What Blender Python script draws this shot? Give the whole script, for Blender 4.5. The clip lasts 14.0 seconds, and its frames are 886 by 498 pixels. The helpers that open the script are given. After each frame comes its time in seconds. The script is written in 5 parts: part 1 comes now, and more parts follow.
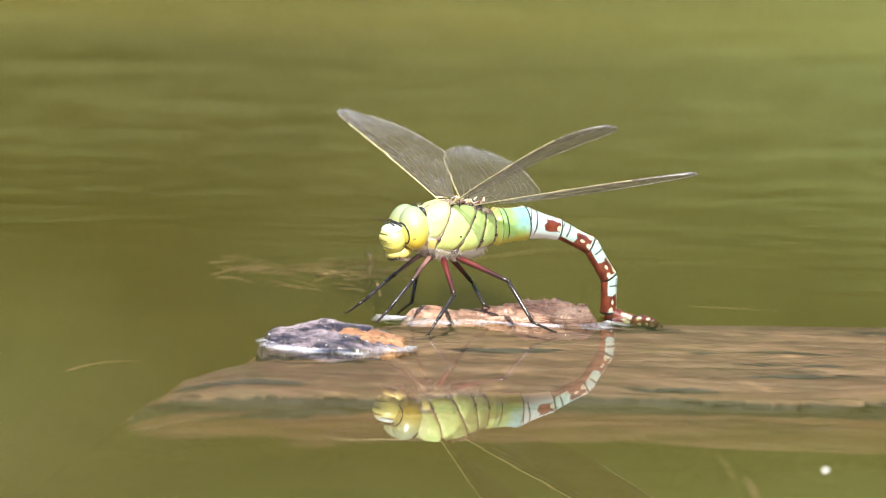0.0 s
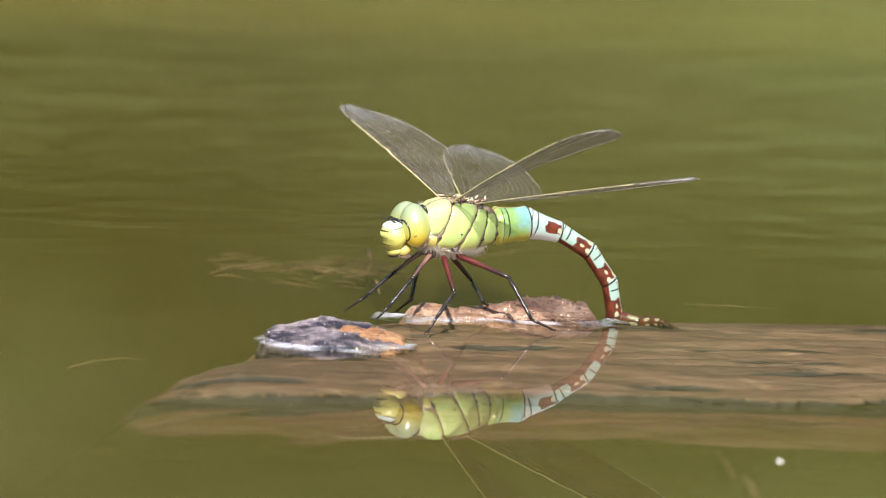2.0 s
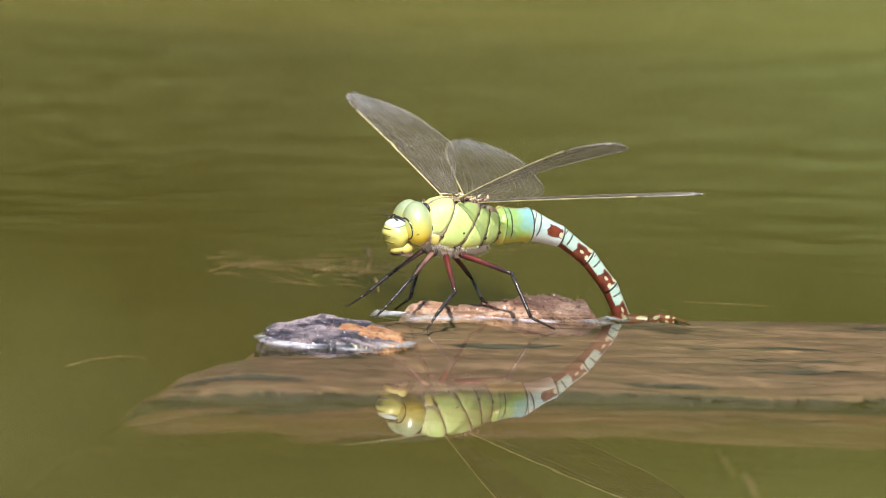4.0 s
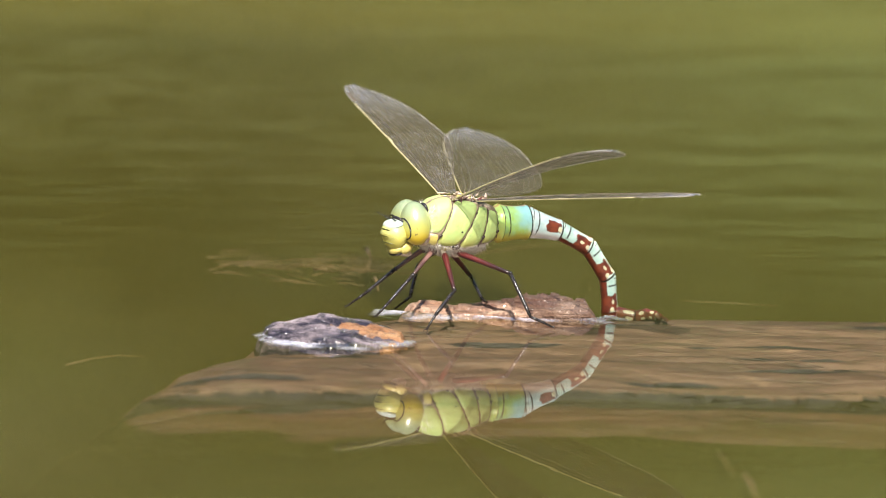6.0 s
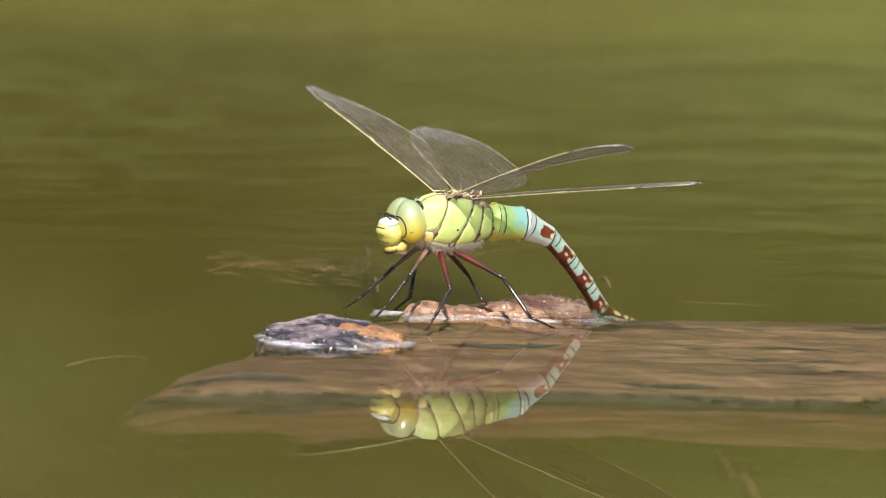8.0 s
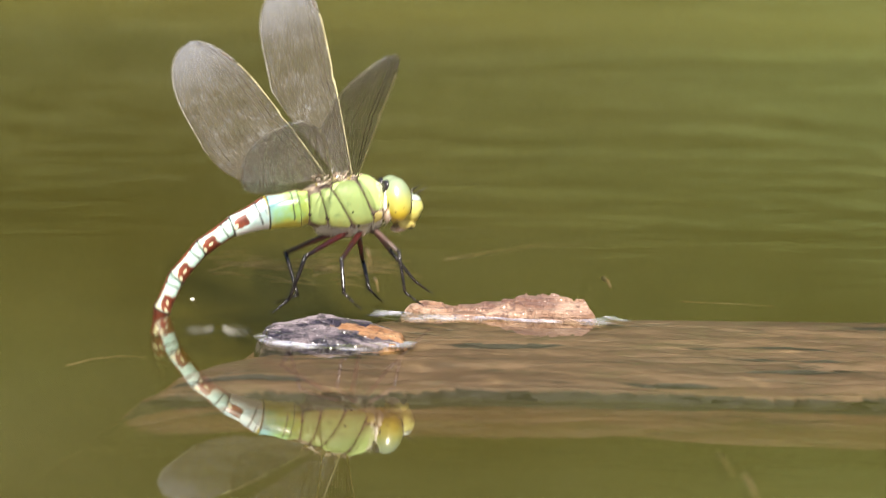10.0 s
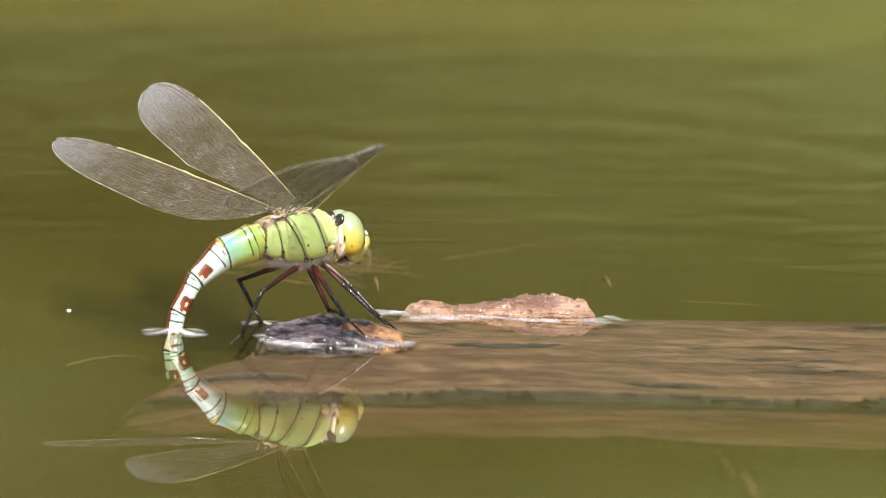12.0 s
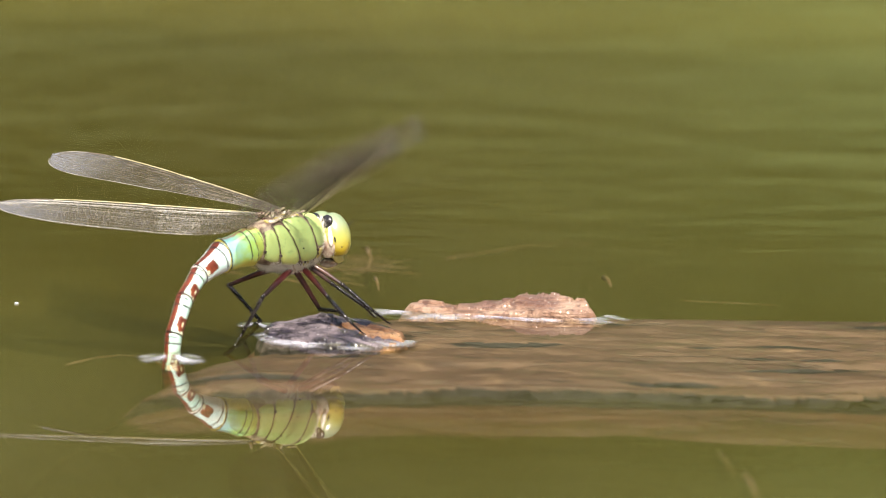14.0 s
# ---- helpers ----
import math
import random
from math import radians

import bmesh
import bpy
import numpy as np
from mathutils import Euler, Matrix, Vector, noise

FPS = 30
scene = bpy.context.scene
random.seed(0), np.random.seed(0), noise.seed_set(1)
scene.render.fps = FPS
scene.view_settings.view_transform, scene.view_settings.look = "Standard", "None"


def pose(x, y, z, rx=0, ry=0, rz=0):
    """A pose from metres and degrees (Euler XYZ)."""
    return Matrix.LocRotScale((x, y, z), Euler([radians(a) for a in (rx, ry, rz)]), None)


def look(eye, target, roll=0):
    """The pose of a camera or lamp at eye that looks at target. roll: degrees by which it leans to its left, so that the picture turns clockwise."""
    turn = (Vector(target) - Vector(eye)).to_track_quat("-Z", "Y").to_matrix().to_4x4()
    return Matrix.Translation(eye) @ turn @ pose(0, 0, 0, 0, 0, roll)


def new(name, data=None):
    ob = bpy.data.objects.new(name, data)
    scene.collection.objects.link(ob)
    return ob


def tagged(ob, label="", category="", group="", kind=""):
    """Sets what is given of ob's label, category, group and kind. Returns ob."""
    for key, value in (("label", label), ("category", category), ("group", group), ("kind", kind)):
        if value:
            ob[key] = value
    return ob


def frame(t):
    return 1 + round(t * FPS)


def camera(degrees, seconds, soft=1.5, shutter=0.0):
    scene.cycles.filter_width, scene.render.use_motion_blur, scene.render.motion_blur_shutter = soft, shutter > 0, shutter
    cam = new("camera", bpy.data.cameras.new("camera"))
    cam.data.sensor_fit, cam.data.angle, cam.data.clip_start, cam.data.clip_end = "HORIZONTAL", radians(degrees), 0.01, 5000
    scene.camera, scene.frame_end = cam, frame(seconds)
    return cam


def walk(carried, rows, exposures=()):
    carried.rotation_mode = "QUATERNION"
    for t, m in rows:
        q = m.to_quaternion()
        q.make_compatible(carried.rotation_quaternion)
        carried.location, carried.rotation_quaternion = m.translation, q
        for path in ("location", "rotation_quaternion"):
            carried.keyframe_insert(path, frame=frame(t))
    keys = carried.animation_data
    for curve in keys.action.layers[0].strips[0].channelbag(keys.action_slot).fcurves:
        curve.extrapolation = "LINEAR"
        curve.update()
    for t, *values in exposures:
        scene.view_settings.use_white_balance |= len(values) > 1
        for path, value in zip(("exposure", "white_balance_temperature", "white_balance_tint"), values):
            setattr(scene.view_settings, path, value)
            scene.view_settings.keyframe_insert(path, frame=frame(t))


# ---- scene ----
cam = camera(3.3, 14.0, soft=0.75, shutter=0.5)
cam.data.dof.use_dof = True
cam.data.dof.focus_distance = 3.0
cam.data.dof.aperture_fstop = 18.0

MM = 0.001
TILT, LEAN, AWAY = radians(10.0), 2.2, 3.0
UP = Vector((0, math.sin(TILT), math.cos(TILT)))
OUT = Vector((0, -math.cos(TILT), math.sin(TILT)))
PIC_UP = UP * math.cos(radians(LEAN)) - Vector((1, 0, 0)) * math.sin(radians(LEAN))
PIC_RIGHT = Vector((1, 0, 0)) * math.cos(radians(LEAN)) + UP * math.sin(radians(LEAN)) * -1
EYE = PIC_UP * 0.01474 + OUT * AWAY


def aim(right, up):
    """The camera's pose when it looks that many millimetres beside its usual point."""
    target = PIC_UP * (0.01474 + up * MM) + PIC_RIGHT * right * MM
    return look(EYE, target, LEAN)


# a long lens on a tripod that settles a little during the take
walk(cam, [(0.0, aim(-0.33, 0.99)), (0.5, aim(-0.3, 0.86)), (1.0, aim(-0.28, 0.7)), (1.5, aim(-0.27, 0.64)),
           (2.0, aim(-0.2, 0.54)), (2.5, aim(-0.15, 0.41)), (3.0, aim(-0.1, 0.31)), (4.3, aim(-0.05, 0.12)), (5.5, aim(0, 0)),
           (7.0, aim(0, 0)), (7.5, aim(0.02, 0.11)), (8.0, aim(0.03, 0.14)), (10.5, aim(0, 0.14)),
           (12.0, aim(-0.04, 0.05)), (14.0, aim(-0.09, -0.05))],
     exposures=((0.0, 1.50, 6550, 10), (0.5, 1.41, 6550, 10), (1.5, 1.23, 6550, 10), (3.0, 1.06, 6600, 10), (5.5, 1.12, 6700, 10), (6.5, 1.05, 6800, 10), (7.0, 0.95, 6900, 10), (8.0, 0.97, 6900, 10), (10.5, 1.18, 6850, 10), (12.5, 1.07, 6900, 10), (14.0, 1.13, 6900, 10)))

# ---- light ----
SUN_EL, SUN_AZ = 50.0, 179.0      # azimuth from +y towards +x
world = bpy.data.worlds.new("sky")
scene.world = world
world.use_nodes = True
sky = world.node_tree.nodes.new("ShaderNodeTexSky")
sky.sky_type, sky.sun_disc = "NISHITA", False
sky.sun_elevation, sky.sun_rotation = radians(SUN_EL), radians(SUN_AZ)
world.node_tree.links.new(sky.outputs[0], world.node_tree.nodes["Background"].inputs[0])
world.node_tree.nodes["Background"].inputs[1].default_value = 0.14
sun_data = bpy.data.lights.new("sun", "SUN")
sun_data.energy, sun_data.angle, sun_data.color = 5.0, radians(0.5), (1.0, 0.95, 0.86)
sun = new("sun", sun_data)
sun_from = Vector((math.sin(radians(SUN_AZ)) * math.cos(radians(SUN_EL)), math.cos(radians(SUN_AZ)) * math.cos(radians(SUN_EL)), math.sin(radians(SUN_EL))))
sun.matrix_world = look(sun_from * 5, (0, 0, 0))


# ---- materials ----
class Mat:
    """A small builder for node materials."""

    def __init__(self, name):
        self.m = bpy.data.materials.new(name)
        self.m.use_nodes = True
        self.t = self.m.node_tree
        self.n = self.t.nodes
        self.bsdf = self.n["Principled BSDF"]
        self.out = self.n["Material Output"]

    def link(self, a, b):
        self.t.links.new(a, b)

    def put(self, socket, value):
        if isinstance(value, (int, float)):
            socket.default_value = value
        elif isinstance(value, tuple):
            socket.default_value = (*value, 1)[:len(socket.default_value)]
        else:
            self.link(value, socket)

    def coord(self, kind="Object", scale=(1, 1, 1)):
        c = self.n.new("ShaderNodeTexCoord")
        mp = self.n.new("ShaderNodeMapping")
        mp.inputs["Scale"].default_value = scale
        self.link(c.outputs[kind], mp.inputs[0])
        return mp.outputs[0]

    def slant(self, scale):
        """Object space turned a little, so that x runs along the ripples."""
        c = self.n.new("ShaderNodeTexCoord")
        r = self.n.new("ShaderNodeVectorRotate")
        r.rotation_type = "Z_AXIS"
        r.inputs["Angle"].default_value = radians(-10)
        mp = self.n.new("ShaderNodeMapping")
        mp.inputs["Scale"].default_value = scale
        self.link(c.outputs["Object"], r.inputs["Vector"])
        self.link(r.outputs[0], mp.inputs[0])
        return mp.outputs[0]

    def noise(self, scale, detail=4, where=None, rough=0.55):
        x = self.n.new("ShaderNodeTexNoise")
        x.inputs["Scale"].default_value, x.inputs["Detail"].default_value, x.inputs["Roughness"].default_value = scale, detail, rough
        self.link(where or self.coord(), x.inputs["Vector"])
        return x.outputs["Fac"]

    def math(self, op, a, b=0.0, c=0.0):
        x = self.n.new("ShaderNodeMath")
        x.operation = op
        for s, v in zip(x.inputs, (a, b, c)):
            self.put(s, v)
        return x.outputs[0]

    def step(self, value, lo, hi):
        x = self.n.new("ShaderNodeMapRange")
        x.interpolation_type = "SMOOTHSTEP"
        self.put(x.inputs[0], value)
        x.inputs[1].default_value, x.inputs[2].default_value = lo, hi
        return x.outputs[0]

    def mix(self, fac, a, b):
        x = self.n.new("ShaderNodeMix")
        x.data_type = "RGBA"
        self.put(x.inputs[0], fac)
        self.put(x.inputs[6], a)
        self.put(x.inputs[7], b)
        return x.outputs[2]

    def axis(self, vec, i):
        x = self.n.new("ShaderNodeSeparateXYZ")
        self.link(vec, x.inputs[0])
        return x.outputs[i]

    def bump(self, height, strength=0.3, distance=0.0002):
        x = self.n.new("ShaderNodeBump")
        x.inputs["Strength"].default_value, x.inputs["Distance"].default_value = strength, distance
        self.link(height, x.inputs["Height"])
        self.link(x.outputs[0], self.bsdf.inputs["Normal"])
        return x.outputs[0]

    def base(self, colour, rough=0.5, metal=0.0, coat=0.0):
        self.put(self.bsdf.inputs["Base Color"], colour)
        self.put(self.bsdf.inputs["Roughness"], rough)
        self.bsdf.inputs["Metallic"].default_value = metal
        self.bsdf.inputs["Coat Weight"].default_value = coat
        self.bsdf.inputs["Coat Roughness"].default_value = 0.15
        return self


def mottled(name, a, b, scale, rough=0.45, relief=0.15, coat=0.0, fine=8.0):
    k = Mat(name)
    n1 = k.noise(scale, 3)
    n2 = k.noise(scale * fine, 3)
    k.base(k.mix(k.step(k.math("ADD", k.math("MULTIPLY", n1, 0.7), k.math("MULTIPLY", n2, 0.3)), 0.35, 0.65), a, b), rough, 0, coat)
    k.bump(n2, relief, 0.0001)
    return k.m


def rising(name, low, high, z0, z1, scale, rough=0.4, coat=0.1):
    """Pigment that turns from low to high along the part's own upward axis."""
    k = Mat(name)
    where = k.coord()
    n = k.noise(scale, 3, where)
    z = k.math("ADD", k.axis(where, 2), k.math("MULTIPLY", k.math("SUBTRACT", n, 0.5), abs(z1 - z0)))
    n2 = k.noise(scale * 7, 3, where)
    tone = k.mix(k.step(n2, 0.3, 0.75), low, high)
    col = k.mix(0.72, tone, k.mix(k.step(z, z0, z1), low, high))
    stain = k.noise(scale * 1.6, 4, where, 0.65)
    col = k.mix(k.math("MULTIPLY", k.step(stain, 0.56, 0.72), 0.5), col, tuple(0.55 * c for c in high))
    k.base(col, rough, 0, coat)
    k.bump(k.math("ADD", k.math("MULTIPLY", n2, 0.3), k.math("MULTIPLY", stain, 1.2)), 0.22, 0.0005)
    return k.m


GREEN = rising("green_cuticle", (0.46, 0.43, 0.11), (0.325, 0.455, 0.165), -0.0052, -0.001, 420, 0.5, 0.0)
YELLOW = rising("yellow_cuticle", (0.47, 0.41, 0.08), (0.42, 0.45, 0.18), -0.003, 0.002, 500, 0.4, 0.03)
PALE_YELLOW = mottled("pale_yellow_cuticle", (0.46, 0.39, 0.11), (0.38, 0.31, 0.09), 500, 0.4)
GROOVE = mottled("olive_cuticle", (0.07, 0.075, 0.015), (0.12, 0.11, 0.025), 900, 0.5)
CREAM = mottled("cream_cuticle", (0.60, 0.52, 0.40), (0.32, 0.20, 0.16), 900, 0.5)
SEAM = mottled("brown_seam_cuticle", (0.03, 0.018, 0.012), (0.12, 0.075, 0.05), 500, 0.45)
THORAX_SKIN = mottled("brown_cream_cuticle", (0.09, 0.05, 0.035), (0.34, 0.27, 0.19), 700, 0.5)
DARK_SEAM = mottled("dark_brown_cuticle", (0.025, 0.014, 0.012), (0.07, 0.04, 0.03), 900, 0.4)
BLACK = mottled("black_cuticle", (0.008, 0.007, 0.008), (0.03, 0.025, 0.025), 1500, 0.25, 0.3, 0.3)


def leg_material(name, a, b, dark, x0, x1):
    """Red at the hip, darkening to the knee, with a pale streak."""
    k = Mat(name)
    where = k.coord()
    n = k.noise(1.0, 3, k.coord("Object", (180, 1500, 1500)))
    n2 = k.noise(2500, 2, where)
    col = k.mix(k.step(n, 0.35, 0.7), a, b)
    x = k.math("ADD", k.axis(where, 0), k.math("MULTIPLY", k.math("SUBTRACT", n, 0.5), 0.006))
    k.base(k.mix(k.step(x, x0, x1), col, dark), 0.33, 0, 0.25)
    k.bump(n2, 0.35, 0.00012)
    return k.m


RED_LEG = leg_material("red_brown_cuticle", (0.040, 0.006, 0.007), (0.105, 0.018, 0.016), (0.016, 0.007, 0.007), 0.0045, 0.012)
FRONT_LEG = leg_material("dark_streaked_cuticle", (0.04, 0.012, 0.011), (0.22, 0.12, 0.10), (0.015, 0.009, 0.009), 0.002, 0.009)
FUZZ = mottled("pale_hair", (0.58, 0.53, 0.46), (0.72, 0.67, 0.60), 800, 0.7)
COSTA = mottled("pale_yellow_vein", (0.34, 0.29, 0.16), (0.56, 0.50, 0.31), 160, 0.35)
VEIN = mottled("dark_vein", (0.022, 0.016, 0.011), (0.15, 0.125, 0.095), 420, 0.3)
STIGMA = mottled("amber_wing_spot", (0.06, 0.042, 0.025), (0.12, 0.085, 0.05), 500, 0.4)
WHITE_FACE = mottled("pale_blue_cuticle", (0.36, 0.46, 0.47), (0.44, 0.49, 0.38), 600, 0.35, 0.1, 0.2)


def eye_material():
    k = Mat("compound_eye")
    where = k.coord()
    z = k.axis(where, 2)
    n = k.noise(250, 2, where)
    z = k.math("ADD", z, k.math("MULTIPLY", k.math("SUBTRACT", n, 0.5), 0.002))
    col = k.mix(k.step(z, -0.0022, 0.0012), (0.46, 0.33, 0.018), (0.34, 0.34, 0.085))
    col = k.mix(k.step(z, 0.0006, 0.0040), col, (0.22, 0.27, 0.15))
    spots = k.noise(1100, 1, k.coord("Object", (1, 1, 0.6)))
    col = k.mix(k.math("MULTIPLY", k.step(spots, 0.66, 0.74), k.step(z, 0.0022, -0.001)), col, (0.10, 0.07, 0.012))
    k.base(col, 0.34, 0, 1.0)
    k.bsdf.inputs["Coat Roughness"].default_value = 0.24
    v = k.n.new("ShaderNodeTexVoronoi")
    v.inputs["Scale"].default_value = 9000
    k.link(where, v.inputs["Vector"])
    k.bump(v.outputs["Distance"], 0.1, 0.00003)
    return k.m


EYE_MAT = eye_material()


def abdomen_material(name, flank, flank_b, kind, low=None):
    """Pattern by the segment's own map: u along it, v round it from the belly's middle."""
    k = Mat(name)
    uv = k.n.new("ShaderNodeUVMap").outputs[0]
    u, v = k.axis(uv, 0), k.axis(uv, 1)
    n = k.noise(620, 3)
    wob = k.math("SUBTRACT", n, 0.5)
    wob2 = k.math("SUBTRACT", k.noise(260, 2), 0.5)
    col = k.mix(k.step(n, 0.35, 0.7), flank, flank_b)
    plain = k.math("SUBTRACT", 1.0, k.math("ABSOLUTE", k.math("SUBTRACT", k.math("MULTIPLY", v, 2), 1)))   # 0 belly, 1 back
    side = k.math("ADD", plain, k.math("MULTIPLY", k.math("ADD", wob, wob2), 0.16))
    uw = k.math("ADD", u, k.math("MULTIPLY", k.math("ADD", wob, wob2), 0.18))
    if kind == "green":
        col = k.mix(k.step(uw, 0.75, 1.0), col, (0.30, 0.45, 0.41))
        col = k.mix(k.math("MULTIPLY", k.step(uw, 0.30, 0.80), k.step(side, 0.35, 0.65)), col, (0.22, 0.45, 0.45))
    if low:
        col = k.mix(k.step(side, 0.42, 0.22), col, low)
    brown = k.mix(k.step(n, 0.3, 0.7), (0.075, 0.016, 0.009), (0.19, 0.042, 0.018))
    ivory = (0.55, 0.53, 0.36)

    def oval(cu, cs, ru, rs):
        a = k.math("DIVIDE", k.math("SUBTRACT", uw, cu), ru)
        b = k.math("DIVIDE", k.math("SUBTRACT", side, cs), rs)
        return k.step(k.math("ADD", k.math("MULTIPLY", a, a), k.math("MULTIPLY", b, b)), 1.15, 0.85)
    rear = k.math("MULTIPLY", k.step(uw, 0.50, 0.54), k.step(uw, 0.96, 0.93))
    if kind == "banded":
        mark = k.math("MAXIMUM", k.math("MAXIMUM", k.step(side, 0.82, 0.85), k.step(side, 0.27, 0.24)), k.math("MULTIPLY", rear, k.step(side, 0.72, 0.68)))
        col = k.mix(mark, col, brown)
        col = k.mix(k.math("MAXIMUM", k.math("MAXIMUM", oval(0.86, 0.72, 0.09, 0.09), oval(0.70, 0.46, 0.07, 0.045)), oval(0.90, 0.40, 0.05, 0.09)), col, ivory)
    elif kind == "pale":
        mark = k.math("MAXIMUM", k.math("MULTIPLY", rear, k.math("MULTIPLY", k.step(side, 0.40, 0.44), k.step(side, 0.74, 0.70))), k.step(side, 0.88, 0.91))
        col = k.mix(mark, col, brown)
        col = k.mix(oval(0.90, 0.52, 0.06, 0.08), col, ivory)
    elif kind == "tail":
        col = k.mix(k.math("MAXIMUM", oval(0.75, 0.66, 0.2, 0.09), oval(0.8, 0.36, 0.15, 0.08)), brown, ivory)
    else:
        col = k.mix(k.math("MULTIPLY", k.step(side, 0.93, 0.96), 0.8), col, (0.24, 0.10, 0.05))
    us = k.math("ADD", u, k.math("MULTIPLY", wob, 0.06))
    ring = k.math("MAXIMUM", k.step(u, 0.948, 0.956), k.math("MULTIPLY", k.math("MULTIPLY", k.step(us, 0.225, 0.24), k.step(us, 0.285, 0.27)), k.step(side, 0.25, 0.35)))
    ring = k.math("MAXIMUM", ring, k.math("MULTIPLY", k.math("MULTIPLY", k.step(us, 0.06, 0.07), k.step(us, 0.10, 0.09)), k.step(side, 0.5, 0.65)))
    col = k.mix(k.math("MULTIPLY", ring, 0.9), col, (0.02, 0.015, 0.012))
    k.base(col, 0.35, 0, 0.15)
    k.bump(k.noise(2500, 2), 0.15, 0.0001)
    return k.m


ABD_GREEN = abdomen_material("green_abdomen", (0.29, 0.46, 0.10), (0.29, 0.49, 0.22), "green", (0.48, 0.42, 0.07))
ABD_FIRST = abdomen_material("yellow_green_abdomen", (0.36, 0.46, 0.10), (0.31, 0.47, 0.15), "plain", (0.48, 0.42, 0.08))
ABD_BLUE = abdomen_material("blue_green_abdomen", (0.42, 0.58, 0.58), (0.56, 0.65, 0.63), "pale", (0.66, 0.63, 0.61))
ABD_BROWN = abdomen_material("banded_abdomen", (0.37, 0.56, 0.50), (0.52, 0.65, 0.57), "banded")
ABD_TAIL = abdomen_material("brown_tail", (0.12, 0.03, 0.012), (0.2, 0.05, 0.02), "tail")
TAIL_MAT = mottled("dark_tail_leaf", (0.06, 0.024, 0.01), (0.12, 0.05, 0.018), 700, 0.35)


def membrane_material(name, tint, solid, tip=0.0):
    k = Mat(name)
    where = k.coord()
    n = k.noise(160, 4, where)
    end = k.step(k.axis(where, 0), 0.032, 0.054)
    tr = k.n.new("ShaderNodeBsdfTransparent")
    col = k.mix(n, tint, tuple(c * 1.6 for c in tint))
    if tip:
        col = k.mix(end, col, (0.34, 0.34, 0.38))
    k.base(col, 0.22, 0, 0)
    k.bsdf.inputs["Specular IOR Level"].default_value = 0.7
    v = k.n.new("ShaderNodeTexVoronoi")
    v.inputs["Scale"].default_value = 1700
    k.link(k.coord("Object", (1.0, 2.6, 1.0)), v.inputs["Vector"])
    k.bump(k.math("ADD", v.outputs["Distance"], k.axis(v.outputs["Color"], 0)), 0.6, 0.0003)
    mx = k.n.new("ShaderNodeMixShader")
    fac = k.math("ADD", k.math("MULTIPLY", k.math("SUBTRACT", n, 0.5), 0.16), solid)
    # glints painted in: scattered cells get a paler colour and more body
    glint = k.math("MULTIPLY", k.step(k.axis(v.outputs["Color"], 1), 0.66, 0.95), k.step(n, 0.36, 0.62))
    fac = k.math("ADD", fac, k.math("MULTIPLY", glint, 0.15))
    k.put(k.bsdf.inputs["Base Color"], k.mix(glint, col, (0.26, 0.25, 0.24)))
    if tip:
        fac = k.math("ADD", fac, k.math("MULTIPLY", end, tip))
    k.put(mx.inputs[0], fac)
    k.link(tr.outputs[0], mx.inputs[1])
    k.link(k.bsdf.outputs[0], mx.inputs[2])
    k.link(mx.outputs[0], k.out.inputs[0])
    return k.m


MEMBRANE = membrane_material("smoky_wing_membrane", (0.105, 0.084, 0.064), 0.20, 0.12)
BLUE_MEMBRANE = membrane_material("pale_wing_membrane", (0.40, 0.40, 0.43), 0.12)
RIM = mottled("pale_grey_vein", (0.17, 0.155, 0.14), (0.40, 0.38, 0.36), 300, 0.4)


